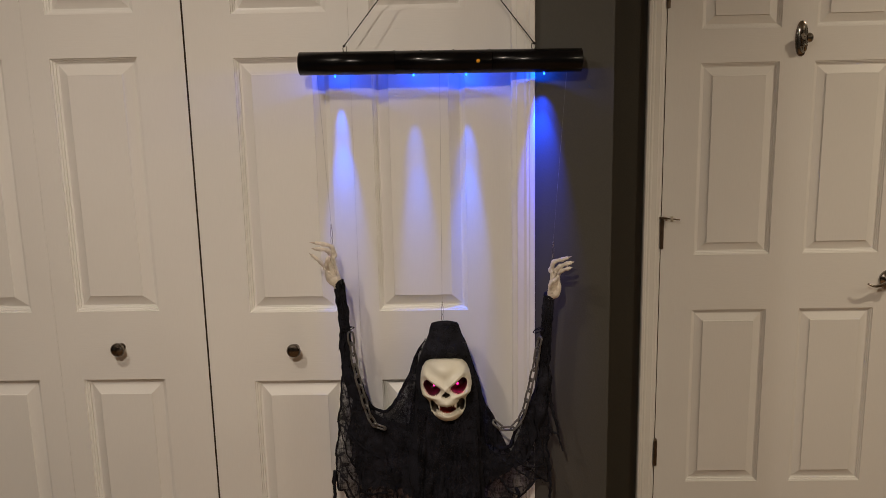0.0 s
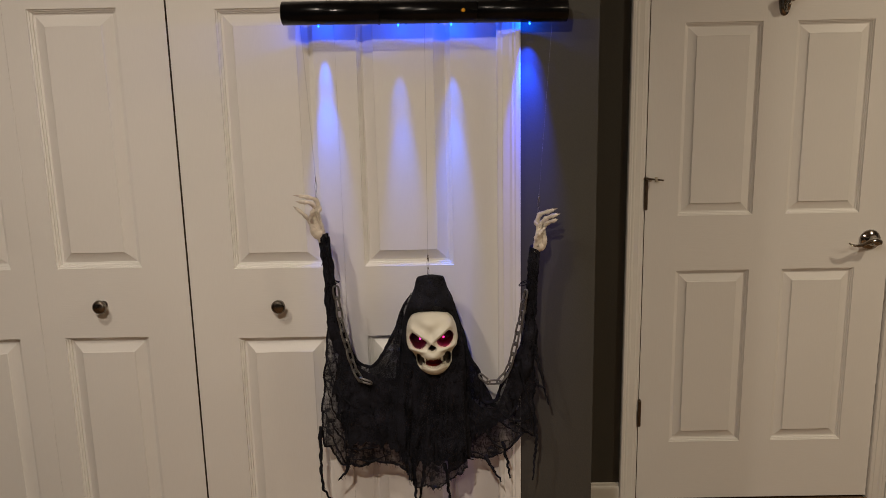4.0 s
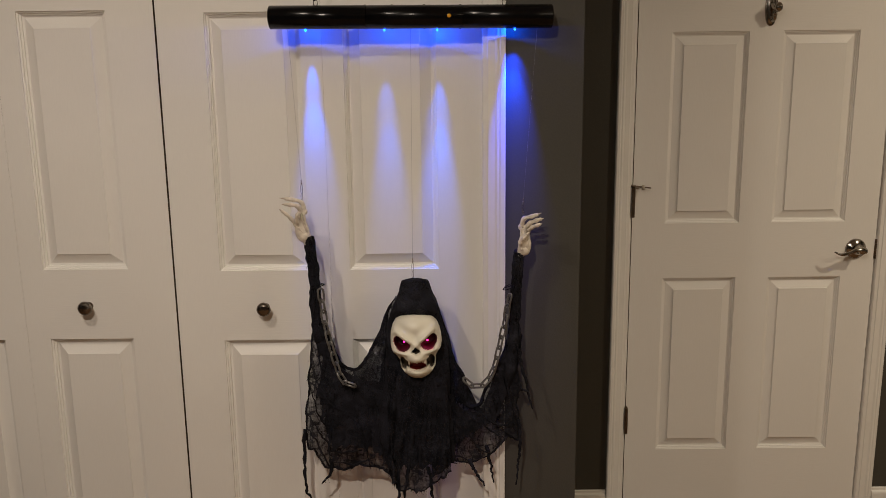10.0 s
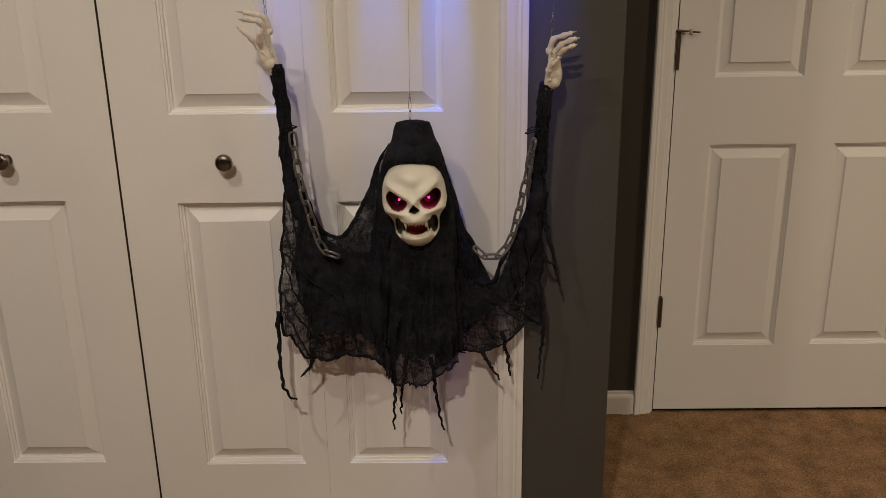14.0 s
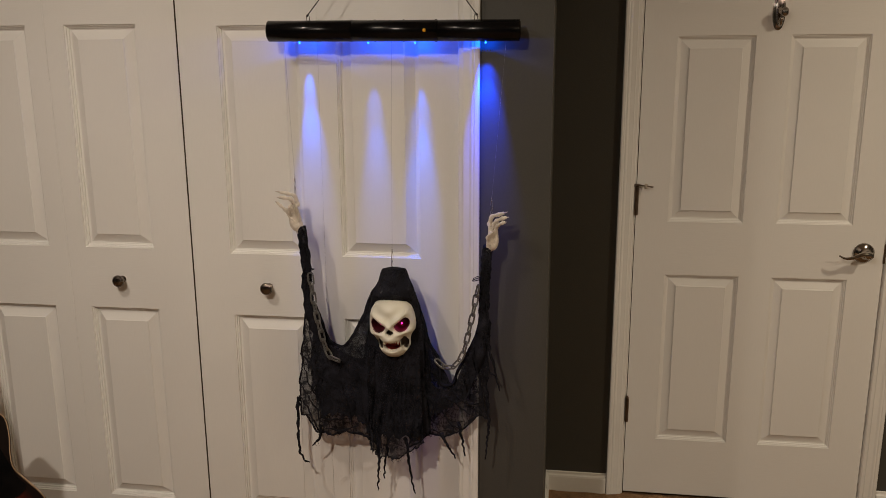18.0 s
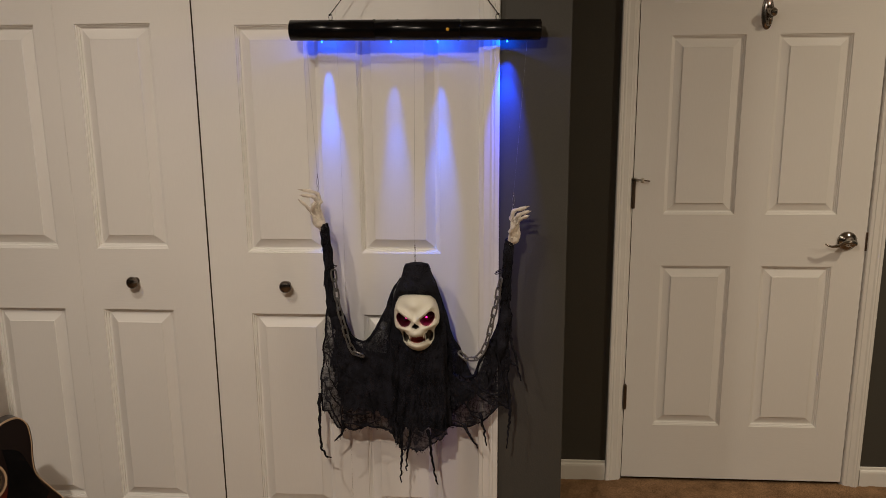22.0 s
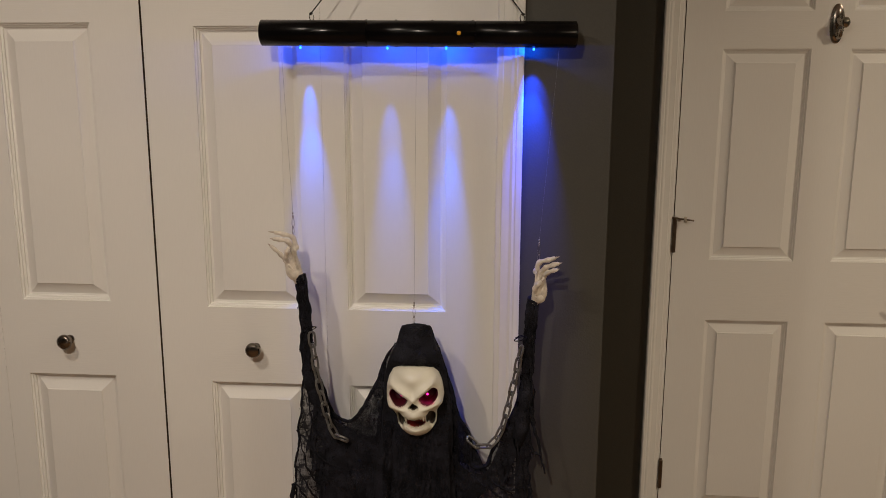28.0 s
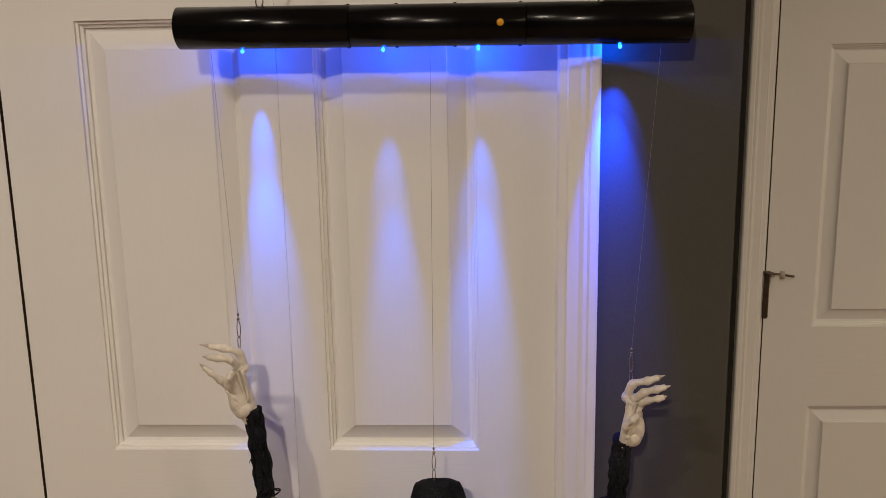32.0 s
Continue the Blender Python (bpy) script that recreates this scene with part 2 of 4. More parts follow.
for n, (at, col) in enumerate(((0.10, (0.24, 0.040, 0.010, 1)), (0.40, (0.10, 0.010, 0.005, 1)), (0.64, (0.006, 0.003, 0.003, 1)))):
    e = rp.color_ramp.elements[n] if n < 2 else rp.color_ramp.elements.new(at)
    e.position, e.color = at, col
nt.links.new(tc.outputs["Object"], mp.inputs["Vector"])
nt.links.new(mp.outputs["Vector"], ln.inputs[0])
nt.links.new(ln.outputs["Value"], rp.inputs["Fac"])
nt.links.new(rp.outputs["Color"], nt.nodes["Principled BSDF"].inputs["Base Color"])
M_BIND = material("cream_binding", (0.36, 0.25, 0.155), 0.35, 0, 0.03, 80, 0.06, 20)
M_ROSE = material("dark_fretboard_wood", (0.03, 0.018, 0.012), 0.5, 0, 0.2, 60, 0.2, 10, 0.1, 90, (6, 6, 0.5))


# ---- building helpers ----
def mesh_of(name, bm, mats, smooth=False):
    me = bpy.data.meshes.new(name)
    bm.to_mesh(me)
    bm.free()
    for m in mats if isinstance(mats, (list, tuple)) else [mats]:
        me.materials.append(m)
    if smooth:
        me.polygons.foreach_set("use_smooth", [True] * len(me.polygons))
    return me


def part(name, bm, mats, parent, label="", smooth=False, at=None):
    ob = new(name, mesh_of(name, bm, mats, smooth))
    ob.parent = parent
    if at is not None:
        ob.matrix_basis = at
    return tagged(ob, label)


def thing(name, label, category, group="", kind="", at=(0, 0, 0)):
    ob = new(name)
    ob.location = at
    ob.empty_display_size = 0.05
    return tagged(ob, label, category, group, kind)


def add_box(bm, x0, x1, y0, y1, z0, z1, bevel=0.0):
    r = bmesh.ops.create_cube(bm, size=1, matrix=Matrix.LocRotScale(((x0 + x1) / 2, (y0 + y1) / 2, (z0 + z1) / 2), None, (x1 - x0, y1 - y0, z1 - z0)))
    if bevel:
        edges = list({e for v in r["verts"] for e in v.link_edges})
        bmesh.ops.bevel(bm, geom=edges, offset=bevel, segments=2, affect="EDGES", profile=0.5)
    return bm


def box(*a, **k):
    return add_box(bmesh.new(), *a, **k)


def lathe(profile, axis="y", seg=28, at=(0, 0, 0), bm=None):
    """Turns (along, radius) pairs round an axis; along runs down the axis."""
    bm = bm or bmesh.new()
    rings = []
    for a, r in profile:
        ring = []
        for n in range(seg):
            c, s = math.cos(2 * math.pi * n / seg) * r, math.sin(2 * math.pi * n / seg) * r
            v = {"y": (c, a, s), "z": (c, s, a), "x": (a, c, s)}[axis]
            ring.append(bm.verts.new(Vector(v) + Vector(at)))
        rings.append(ring)
    for p, q in zip(rings, rings[1:]):
        for n in range(seg):
            bm.faces.new((p[n], p[(n + 1) % seg], q[(n + 1) % seg], q[n]))
    for ring in (rings[0], rings[-1]):
        bm.faces.new(ring)
    bmesh.ops.recalc_face_normals(bm, faces=bm.faces)
    return bm


def spline(points, n):
    """A smooth line through the points, as n + 1 places."""
    p = [Vector(q) for q in points]
    p = [2 * p[0] - p[1]] + p + [2 * p[-1] - p[-2]]
    out, spans = [], len(p) - 3
    for i in range(n + 1):
        t = min(i / n * spans, spans - 1e-6)
        k, f = int(t), t - int(t)
        a, b, c, d = p[k:k + 4]
        out.append(0.5 * (2 * b + (c - a) * f + (2 * a - 5 * b + 4 * c - d) * f * f + (3 * b - a - 3 * c + d) * f ** 3))
    return out


def tube(bm, places, radius, seg=8, mat=0, caps=True, flat=1.0):
    """A round bar along the places; radius is a number or a function of 0 to 1."""
    rings, side, faces = [], None, []
    for i, p in enumerate(places):
        ahead = (places[min(i + 1, len(places) - 1)] - places[max(i - 1, 0)]).normalized()
        if side is None:
            side = ahead.orthogonal().normalized()
        side = (side - ahead * side.dot(ahead)).normalized()
        other = ahead.cross(side)
        r = radius(i / (len(places) - 1)) if callable(radius) else radius
        rings.append([bm.verts.new(p + r * (math.cos(2 * math.pi * k / seg) * side + flat * math.sin(2 * math.pi * k / seg) * other)) for k in range(seg)])
    for p, q in zip(rings, rings[1:]):
        for k in range(seg):
            faces.append(bm.faces.new((p[k], p[(k + 1) % seg], q[(k + 1) % seg], q[k])))
    if caps:
        faces += [bm.faces.new(rings[0][::-1]), bm.faces.new(rings[-1])]
    for f in faces:
        f.material_index = mat
        f.smooth = True
    return bm


def ball(bm, centre, radii, mat=0, turn=None, u=16, v=10):
    r = bmesh.ops.create_uvsphere(bm, u_segments=u, v_segments=v, radius=1, matrix=Matrix.LocRotScale(centre, turn, radii))
    for f in {f for w in r["verts"] for f in w.link_faces}:
        f.material_index, f.smooth = mat, True


# ---- the room's shell ----
WALL_Y, CORNER_X, FAR_Y = -0.025, 1.2545, 0.648
OPEN_L, OPEN_R, OPEN_TOP = -0.541, 1.018, 2.035
DOOR_L, DOOR_R = 1.538, 2.348


def structure(name, bm, mats, label, category):
    return tagged(new(name, mesh_of(name, bm, mats)), label, category, kind="structure")


bm = box(-3.0, OPEN_L - 0.012, WALL_Y, WALL_Y + 0.11, 0, CEIL)
add_box(bm, OPEN_R + 0.012, CORNER_X, WALL_Y, WALL_Y + 0.11, 0, CEIL)
add_box(bm, OPEN_L - 0.012, OPEN_R + 0.012, WALL_Y, WALL_Y + 0.11, OPEN_TOP + 0.012, CEIL)
structure("wall_closet", bm, M_GREY, "charcoal grey painted wall round the closet opening", "wall")
structure("wall_return", box(CORNER_X - 0.11, CORNER_X, WALL_Y + 0.11, FAR_Y, 0, CEIL), M_GREY, "charcoal grey painted side of the closet", "wall")
bm = box(CORNER_X - 0.11, DOOR_L - 0.018, FAR_Y, FAR_Y + 0.12, 0, CEIL)
add_box(bm, DOOR_R + 0.018, 4.6, FAR_Y, FAR_Y + 0.12, 0, CEIL)
add_box(bm, DOOR_L - 0.018, DOOR_R + 0.018, FAR_Y, FAR_Y + 0.12, 2.066, CEIL)
structure("wall_far", bm, M_GREY, "charcoal grey painted wall with a white door", "wall")
structure("wall_left", box(-3.1, -3.0, -4.6, 0.1, 0, CEIL), M_ROOM, "plain grey side wall of the room", "wall")
structure("wall_right", box(4.6, 4.7, -4.6, FAR_Y + 0.12, 0, CEIL), M_ROOM, "plain grey end wall of the room", "wall")
structure("wall_back", box(-3.1, 4.7, -4.7, -4.6, 0, CEIL), M_ROOM, "plain grey wall behind the camera", "wall")
bm = box(-0.75, CORNER_X - 0.11, 0.62, 0.66, 0, CEIL)
add_box(bm, -0.79, -0.75, WALL_Y + 0.11, 0.66, 0, CEIL)
structure("closet_back", bm, M_ROOM, "plain inner walls of the closed closet", "wall")
structure("ceiling", box(-3.1, 4.7, -4.7, FAR_Y + 0.12, CEIL, CEIL + 0.05), M_CEIL, "plain off-white painted ceiling", "ceiling")
structure("floor", box(-3.1, 4.7, -4.7, 1.6, -0.05, 0), M_CARPET, "brown cut-pile carpet floor", "carpet")


def casing(name, path, width, parent=None, label="white moulded door casing", out=-1):
    """Moulded trim along a path of inner corners in the wall's plane: (x, z) places, with the way outwards at each."""
    profile = ((0.0, 0.0), (0.0, 0.004), (0.003, 0.009), (0.012, 0.011), (0.014, 0.013), (0.030, 0.0135), (0.036, 0.0165), (0.041, 0.0155),
               (0.044, 0.0175), (width - 0.003, 0.0175), (width, 0.015), (width, 0.0))
    bm = bmesh.new()
    rows = []
    for (x, y, z), (ox, oz) in path:
        rows.append([bm.verts.new((x + ox * w, y - t, z + oz * w)) for w, t in profile])
    for a, b in zip(rows, rows[1:]):
        for k in range(len(profile) - 1):
            bm.faces.new((a[k], a[k + 1], b[k + 1], b[k]))
    bm.faces.new(rows[0]), bm.faces.new(rows[-1][::-1])
    bmesh.ops.recalc_face_normals(bm, faces=bm.faces)
    return structure(name, bm, M_TRIM, label, "door casing")


def full_casing(name, left, right, top, y, width, label):
    return casing(name, [((left, y, 0), (-1, 0)), ((left, y, top), (-1, 1)), ((right, y, top), (1, 1)), ((right, y, 0), (1, 0))], width, label=label)


full_casing("casing_1", OPEN_L + 0.002, OPEN_R - 0.005, OPEN_TOP - 0.002, WALL_Y - 0.001, 0.056, "white moulded casing round the closet opening")
full_casing("casing_2", DOOR_L - 0.006, DOOR_R + 0.004, 2.055, FAR_Y - 0.001, 0.0545, "white moulded casing round the hinged door")
bm = box(OPEN_L - 0.012, OPEN_L, WALL_Y, WALL_Y + 0.11, 0, OPEN_TOP)
add_box(bm, OPEN_R, OPEN_R + 0.012, WALL_Y, WALL_Y + 0.11, 0, OPEN_TOP)
add_box(bm, OPEN_L - 0.012, OPEN_R + 0.012, WALL_Y, WALL_Y + 0.11, OPEN_TOP, OPEN_TOP + 0.012)
structure("jamb_1", bm, M_TRIM, "white painted jamb of the closet opening", "door jamb")
bm = box(DOOR_L - 0.018, DOOR_L - 0.0015, FAR_Y, FAR_Y + 0.12, 0, 2.05)
add_box(bm, DOOR_R + 0.0022, DOOR_R + 0.018, FAR_Y, FAR_Y + 0.12, 0, 2.05)
add_box(bm, DOOR_L - 0.018, DOOR_R + 0.018, FAR_Y, FAR_Y + 0.12, 2.05, 2.066)
add_box(bm, DOOR_L - 0.0015, DOOR_L + 0.008, FAR_Y + 0.042, FAR_Y + 0.075, 0, 2.05)
add_box(bm, DOOR_R - 0.008, DOOR_R + 0.0022, FAR_Y + 0.042, FAR_Y + 0.075, 0, 2.05)
structure("jamb_2", bm, M_TRIM, "white painted jamb with door stop", "door jamb")


def baseboard(name, x0, y0, x1, y1):
    """A board from one place to another, its face to the right of that way."""
    profile = ((0, 0), (0.013, 0), (0.013, 0.060), (0.011, 0.066), (0.006, 0.070), (0.005, 0.078), (0.0, 0.080))
    way = Vector((x1 - x0, y1 - y0, 0)).normalized()
    side = Vector((way.y, -way.x, 0))
    bm = bmesh.new()
    ends = [[bm.verts.new(Vector((x, y, 0)) + side * d + Vector((0, 0, h))) for d, h in profile] for x, y in ((x0, y0), (x1, y1))]
    for k in range(len(profile)):
        n = (k + 1) % len(profile)
        bm.faces.new((ends[0][k], ends[0][n], ends[1][n], ends[1][k]))
    bm.faces.new(ends[0]), bm.faces.new(ends[1][::-1])
    bmesh.ops.recalc_face_normals(bm, faces=bm.faces)
    structure(name, bm, M_TRIM, "white moulded baseboard along the carpet", "baseboard")


baseboard("baseboard_1", CORNER_X + 0.001, FAR_Y - 0.001, DOOR_L - 0.063, FAR_Y - 0.001)
baseboard("baseboard_2", DOOR_R + 0.063, FAR_Y - 0.001, 4.6, FAR_Y - 0.001)
baseboard("baseboard_3", OPEN_R + 0.054, WALL_Y - 0.001, CORNER_X + 0.013, WALL_Y - 0.001)
baseboard("baseboard_4", CORNER_X + 0.001, WALL_Y, CORNER_X + 0.001, FAR_Y - 0.015)
baseboard("baseboard_5", -3.0, WALL_Y - 0.001, OPEN_L - 0.054, WALL_Y - 0.001)


# ---- moulded panel doors ----
RINGS = ((0.0, 0.0), (0.0006, 0.0028), (0.0040, 0.0036), (0.0045, 0.0064), (0.0084, 0.0076), (0.0089, 0.0108), (0.0138, 0.0116), (0.0392, 0.0013), (0.0400, 0.0002))


def panel_mesh(x0, x1, z0, z1, relief=1.0, step_in=0.0):
    """A raised panel: a stepped moulding down from the face, a bevel back up, and a flat field."""
    bm = bmesh.new()
    rows = []
    for inset, deep in RINGS:
        if step_in and 0.0138 < inset < 0.0400:
            inset, deep = inset - 0.0008, deep + step_in
        rows.append([bm.verts.new((x, deep * relief, z)) for x, z in ((x0 + inset, z0 + inset), (x1 - inset, z0 + inset), (x1 - inset, z1 - inset), (x0 + inset, z1 - inset))])
    for a, b in zip(rows, rows[1:]):
        for k in range(4):
            bm.faces.new((a[k], a[(k + 1) % 4], b[(k + 1) % 4], b[k]))
    bm.faces.new(rows[-1])
    bmesh.ops.recalc_face_normals(bm, faces=bm.faces)
    if bm.faces[-1:] and bm.faces[:][-1].normal.y > 0:
        bmesh.ops.reverse_faces(bm, faces=bm.faces)
    return bm


def slab_mesh(x0, x1, z0, z1, thick, panels):
    """The stiles and rails: a slab whose face is open where the panels sit. The face lies at y = 0."""
    xs = sorted({x0, x1, *[v for p in panels for v in p[:2]]})
    zs = sorted({z0, z1, *[v for p in panels for v in p[2:]]})
    bm = bmesh.new()
    grid = {(i, j): bm.verts.new((x, 0, z)) for i, x in enumerate(xs) for j, z in enumerate(zs)}
    for i in range(len(xs) - 1):
        for j in range(len(zs) - 1):
            cx, cz = (xs[i] + xs[i + 1]) / 2, (zs[j] + zs[j + 1]) / 2
            if not any(p[0] < cx < p[1] and p[2] < cz < p[3] for p in panels):
                f = bm.faces.new((grid[i, j], grid[i + 1, j], grid[i + 1, j + 1], grid[i, j + 1]))
                rail = any(p[0] < cx < p[1] for p in panels)
                f.material_index = 1 if rail else 0
    e = 0.0006
    front = [(x0, 0, z0), (x1, 0, z0), (x1, 0, z1), (x0, 0, z1)]
    lip = [(x0 - e, e, z0 - e), (x1 + e, e, z0 - e), (x1 + e, e, z1 + e), (x0 - e, e, z1 + e)]
    back = [(x, thick, z) for x, _, z in lip]
    rows = [[bm.verts.new(v) for v in row] for row in (front, lip, back)]
    for a, b in zip(rows, rows[1:]):
        for k in range(4):
            f = bm.faces.new((a[k], b[k], b[(k + 1) % 4], a[(k + 1) % 4]))
            # sides take the dark gap-shade colour
            f.material_index = 2 if b is rows[2] else 0
    bm.faces.new(rows[-1][::-1])
    return bm


def knob(parent, x, z):
    prof = ((0.0, 0.010), (-0.003, 0.0105), (-0.004, 0.0085), (-0.012, 0.0065), (-0.018, 0.0085), (-0.022, 0.0150), (-0.026, 0.0178), (-0.030, 0.0172), (-0.0335, 0.0135), (-0.0352, 0.007), (-0.0356, 0.001))
    part("knob", lathe(prof, at=(x, 0, z)), M_KNOB, parent, "round brushed nickel knob", smooth=True)


def bifold(name, leaves, drop, label):
    """Two hinged leaves of three raised panels each."""
    door = thing(name, label, "closet door", kind="structure", group="closet doors")
    for x0, x1, left, right, grip in leaves:
        g0, g1 = (0.0009, 0.0007) if left > right else (0.0007, 0.0009)
        px0, px1 = x0 + left, x1 - right
        panels = [(px0, px1, 0.236 + drop, 0.850 + drop), (px0, px1, 1.032 + drop, 1.660 + drop), (px0, px1, 1.762 + drop, 1.925 + drop)]
        leaf = part("leaf", slab_mesh(x0 + g0, x1 - g1, 0.022 + drop, 2.012 + drop, 0.034, panels), [M_LEAF, M_RAIL, M_EDGE], door, "")
        for p in panels:
            part("panel", panel_mesh(*p, 1.35, 0.0006), M_LEAF, leaf)
        if grip is not None:
            knob(leaf, grip, 0.938 + drop)
    return door


bifold("door_2", [(-0.540, -0.150, 0.115, 0.058, None), (-0.150, 0.2357, 0.058, 0.1142, 0.016)], 0.004, "white closed bifold closet door with raised panels and a knob")
bifold("door_3", [(0.2393, 0.632, 0.1142, 0.052, 0.464), (0.632, 1.0185, 0.050, 0.1135, None)], -0.004, "white closed bifold closet door behind the hanging figure")

door = thing("door_1", "white closed six-panel interior door with a lever handle", "door", kind="structure")
dx = ((1.646, 1.891), (1.998, 2.240))
panels = [(a, b, z0, z1) for a, b in dx for z0, z1 in ((0.230, 0.843), (1.029, 1.641), (1.745, 1.925))]
m_at = pose(0, FAR_Y - 0.002, 0)
slab = part("slab", slab_mesh(DOOR_L + 0.0014, DOOR_R - 0.0008, 0.016, 2.045, 0.038, panels), [M_DOOR, M_RAIL, M_EDGE], door, at=m_at)
for p in panels:
    part("panel", panel_mesh(*p, 1.08, 0.0028), M_DOOR, slab)
FACE = FAR_Y - 0.002
# lever handle
hx, hz = 2.283, 0.937
handle = part("door_handle", lathe(((0, 0.0335), (-0.004, 0.0335), (-0.008, 0.030), (-0.011, 0.022), (-0.020, 0.012), (-0.040, 0.011), (-0.046, 0.0125), (-0.052, 0.010), (-0.053, 0.001)), at=(hx, FACE, hz), seg=36), M_NICKEL, door, "dark nickel lever handle on a round rose", smooth=True)
bm = tube(bmesh.new(), spline([(hx + 0.012, FACE - 0.044, hz + 0.000), (hx - 0.004, FACE - 0.050, hz + 0.006), (hx - 0.024, FACE - 0.052, hz + 0.004), (hx - 0.046, FACE - 0.052, hz - 0.006), (hx - 0.070, FACE - 0.050, hz - 0.010), (hx - 0.090, FACE - 0.046, hz - 0.002)], 30), lambda f: 0.0108 - 0.0078 * f, 10, flat=0.7)
part("lever", bm, M_NICKEL, handle)
part("latch_plate", box(DOOR_R - 0.002, DOOR_R + 0.0055, FACE - 0.003, FACE + 0.026, 0.902, 0.968, bevel=0.0006), M_HINGE, door, "dark metal latch plate")
# hinges
for z0, z1 in ((0.292, 0.388), (1.050, 1.150), (1.808, 1.905)):
    bm = lathe([(z0, 0.002), (z0 + 0.002, 0.0062), (z1 - 0.002, 0.0062), (z1, 0.0045), (z1 + 0.004, 0.0030)], "z", 14, at=(DOOR_L + 0.001, FACE - 0.006, 0))
    for k in range(1, 5):
        zk = z0 + k * (z1 - z0) / 5
        lathe([(zk - 0.0006, 0.0066), (zk + 0.0006, 0.0066)], "z", 14, at=(DOOR_L + 0.001, FACE - 0.006, 0), bm=bm)
    hinge = part("hinge", bm, M_HINGE, door, "dark metal butt hinge")
    part("leaf_plate", box(DOOR_L - 0.003, DOOR_L + 0.001, FACE - 0.004, FACE + 0.012, z0, z1), M_HINGE, hinge)
# hinge-pin stop
bm = tube(bmesh.new(), spline([(DOOR_L - 0.008, FACE - 0.008, 1.154), (DOOR_L + 0.012, FACE - 0.016, 1.154), (DOOR_L + 0.052, FACE - 0.028, 1.150)], 8), 0.0025, 8)
bmesh.ops.create_cone(bm, cap_ends=True, segments=14, radius1=0.008, radius2=0.008, depth=0.005, matrix=pose(DOOR_L + 0.001, FACE - 0.006, 1.155))
stop = part("hinge_stop", bm, M_HINGE, door, "small metal hinge-pin door stop")
bm = tube(bmesh.new(), [Vector((DOOR_L + 0.024, FACE - 0.020, 1.152)), Vector((DOOR_L + 0.033, FACE - 0.0222, 1.152))], 0.0085, 12)
part("bumper", bm, M_RUBBER, stop, "pale rubber bumper")
bm = tube(bmesh.new(), [Vector((DOOR_L + 0.010, FACE - 0.014, 1.153)), Vector((DOOR_L + 0.014, FACE - 0.004, 1.148))], 0.005, 10)
part("bumper", bm, M_RUBBER, stop, "pale rubber bumper")


# robe hook on the door's middle stile
def hook_plate():
    bm = bmesh.new()
    prof, n = ((0.0, 1.0), (0.0026, 1.0), (0.0044, 0.93), (0.0040, 0.84), (0.0048, 0.78), (0.0078, 0.62), (0.0094, 0.40), (0.0098, 0.12)), 48
    rows = []
    for d, k in prof:
        ring = []
        for i in range(n):
            c, w = math.cos(2 * math.pi * i / n), math.sin(2 * math.pi * i / n)
            ring.append(bm.verts.new((0.0195 * k * math.copysign(abs(c) ** 0.85, c), -d, 0.0540 * math.copysign(abs(w) ** 0.95, w) * (1 - (1 - k) * 0.62))))
        rows.append(ring)
    for a, b in zip(rows, rows[1:]):
        for i in range(n):
            bm.faces.new((a[i], a[(i + 1) % n], b[(i + 1) % n], b[i]))
    bm.faces.new(rows[-1])
    bmesh.ops.recalc_face_normals(bm, faces=bm.faces)
    return bm


hook = thing("robe_hook", "aged nickel oval robe hook screwed to the white door", "hook", at=(1.953, FACE, 1.709))
part("backplate", hook_plate(), M_NICKEL, hook, "", smooth=True)
bm = tube(bmesh.new(), spline([(0, -0.004, 0.014), (0.001, -0.020, 0.000), (0.004, -0.034, -0.002), (0.006, -0.040, 0.004)], 10), lambda f: 0.0075 - 0.001 * f, 12)
ball(bm, (0.007, -0.042, 0.000), (0.0125, 0.0105, 0.0150))
part("ball_arm", bm, M_NICKEL, hook)
bm = tube(bmesh.new(), spline([(0, -0.004, -0.024), (0, -0.016, -0.038), (0.001, -0.028, -0.034), (0.001, -0.032, -0.022)], 12), lambda f: 0.0065 - 0.001 * f, 12)
ball(bm, (0.001, -0.032, -0.021), (0.007, 0.007, 0.006))
part("lower_hook", bm, M_NICKEL, hook)

# light switch
sw = thing("light_switch", "white rocker light switch on the charcoal wall", "light switch", at=(2.479, FAR_Y - 0.0005, 1.128))
part("wall_plate", box(-0.0365, 0.0365, -0.006, 0, -0.060, 0.060, bevel=0.003), M_SWITCH, sw)
part("rocker", box(-0.0165, 0.0165, -0.010, -0.004, -0.033, 0.033, bevel=0.002), M_SWITCH, sw)
part("slider", box(-0.012, 0.012, -0.0145, -0.009, 0.010, 0.023, bevel=0.002), M_SWITCH, sw, "small raised slider")
for z in (-0.048, 0.048):
    part("screw", lathe([(0.0, 0.003), (-0.0068, 0.003), (-0.0072, 0.0022), (-0.0073, 0.0005)], "y", 14, at=(0, 0, z)), M_SWITCH, sw)

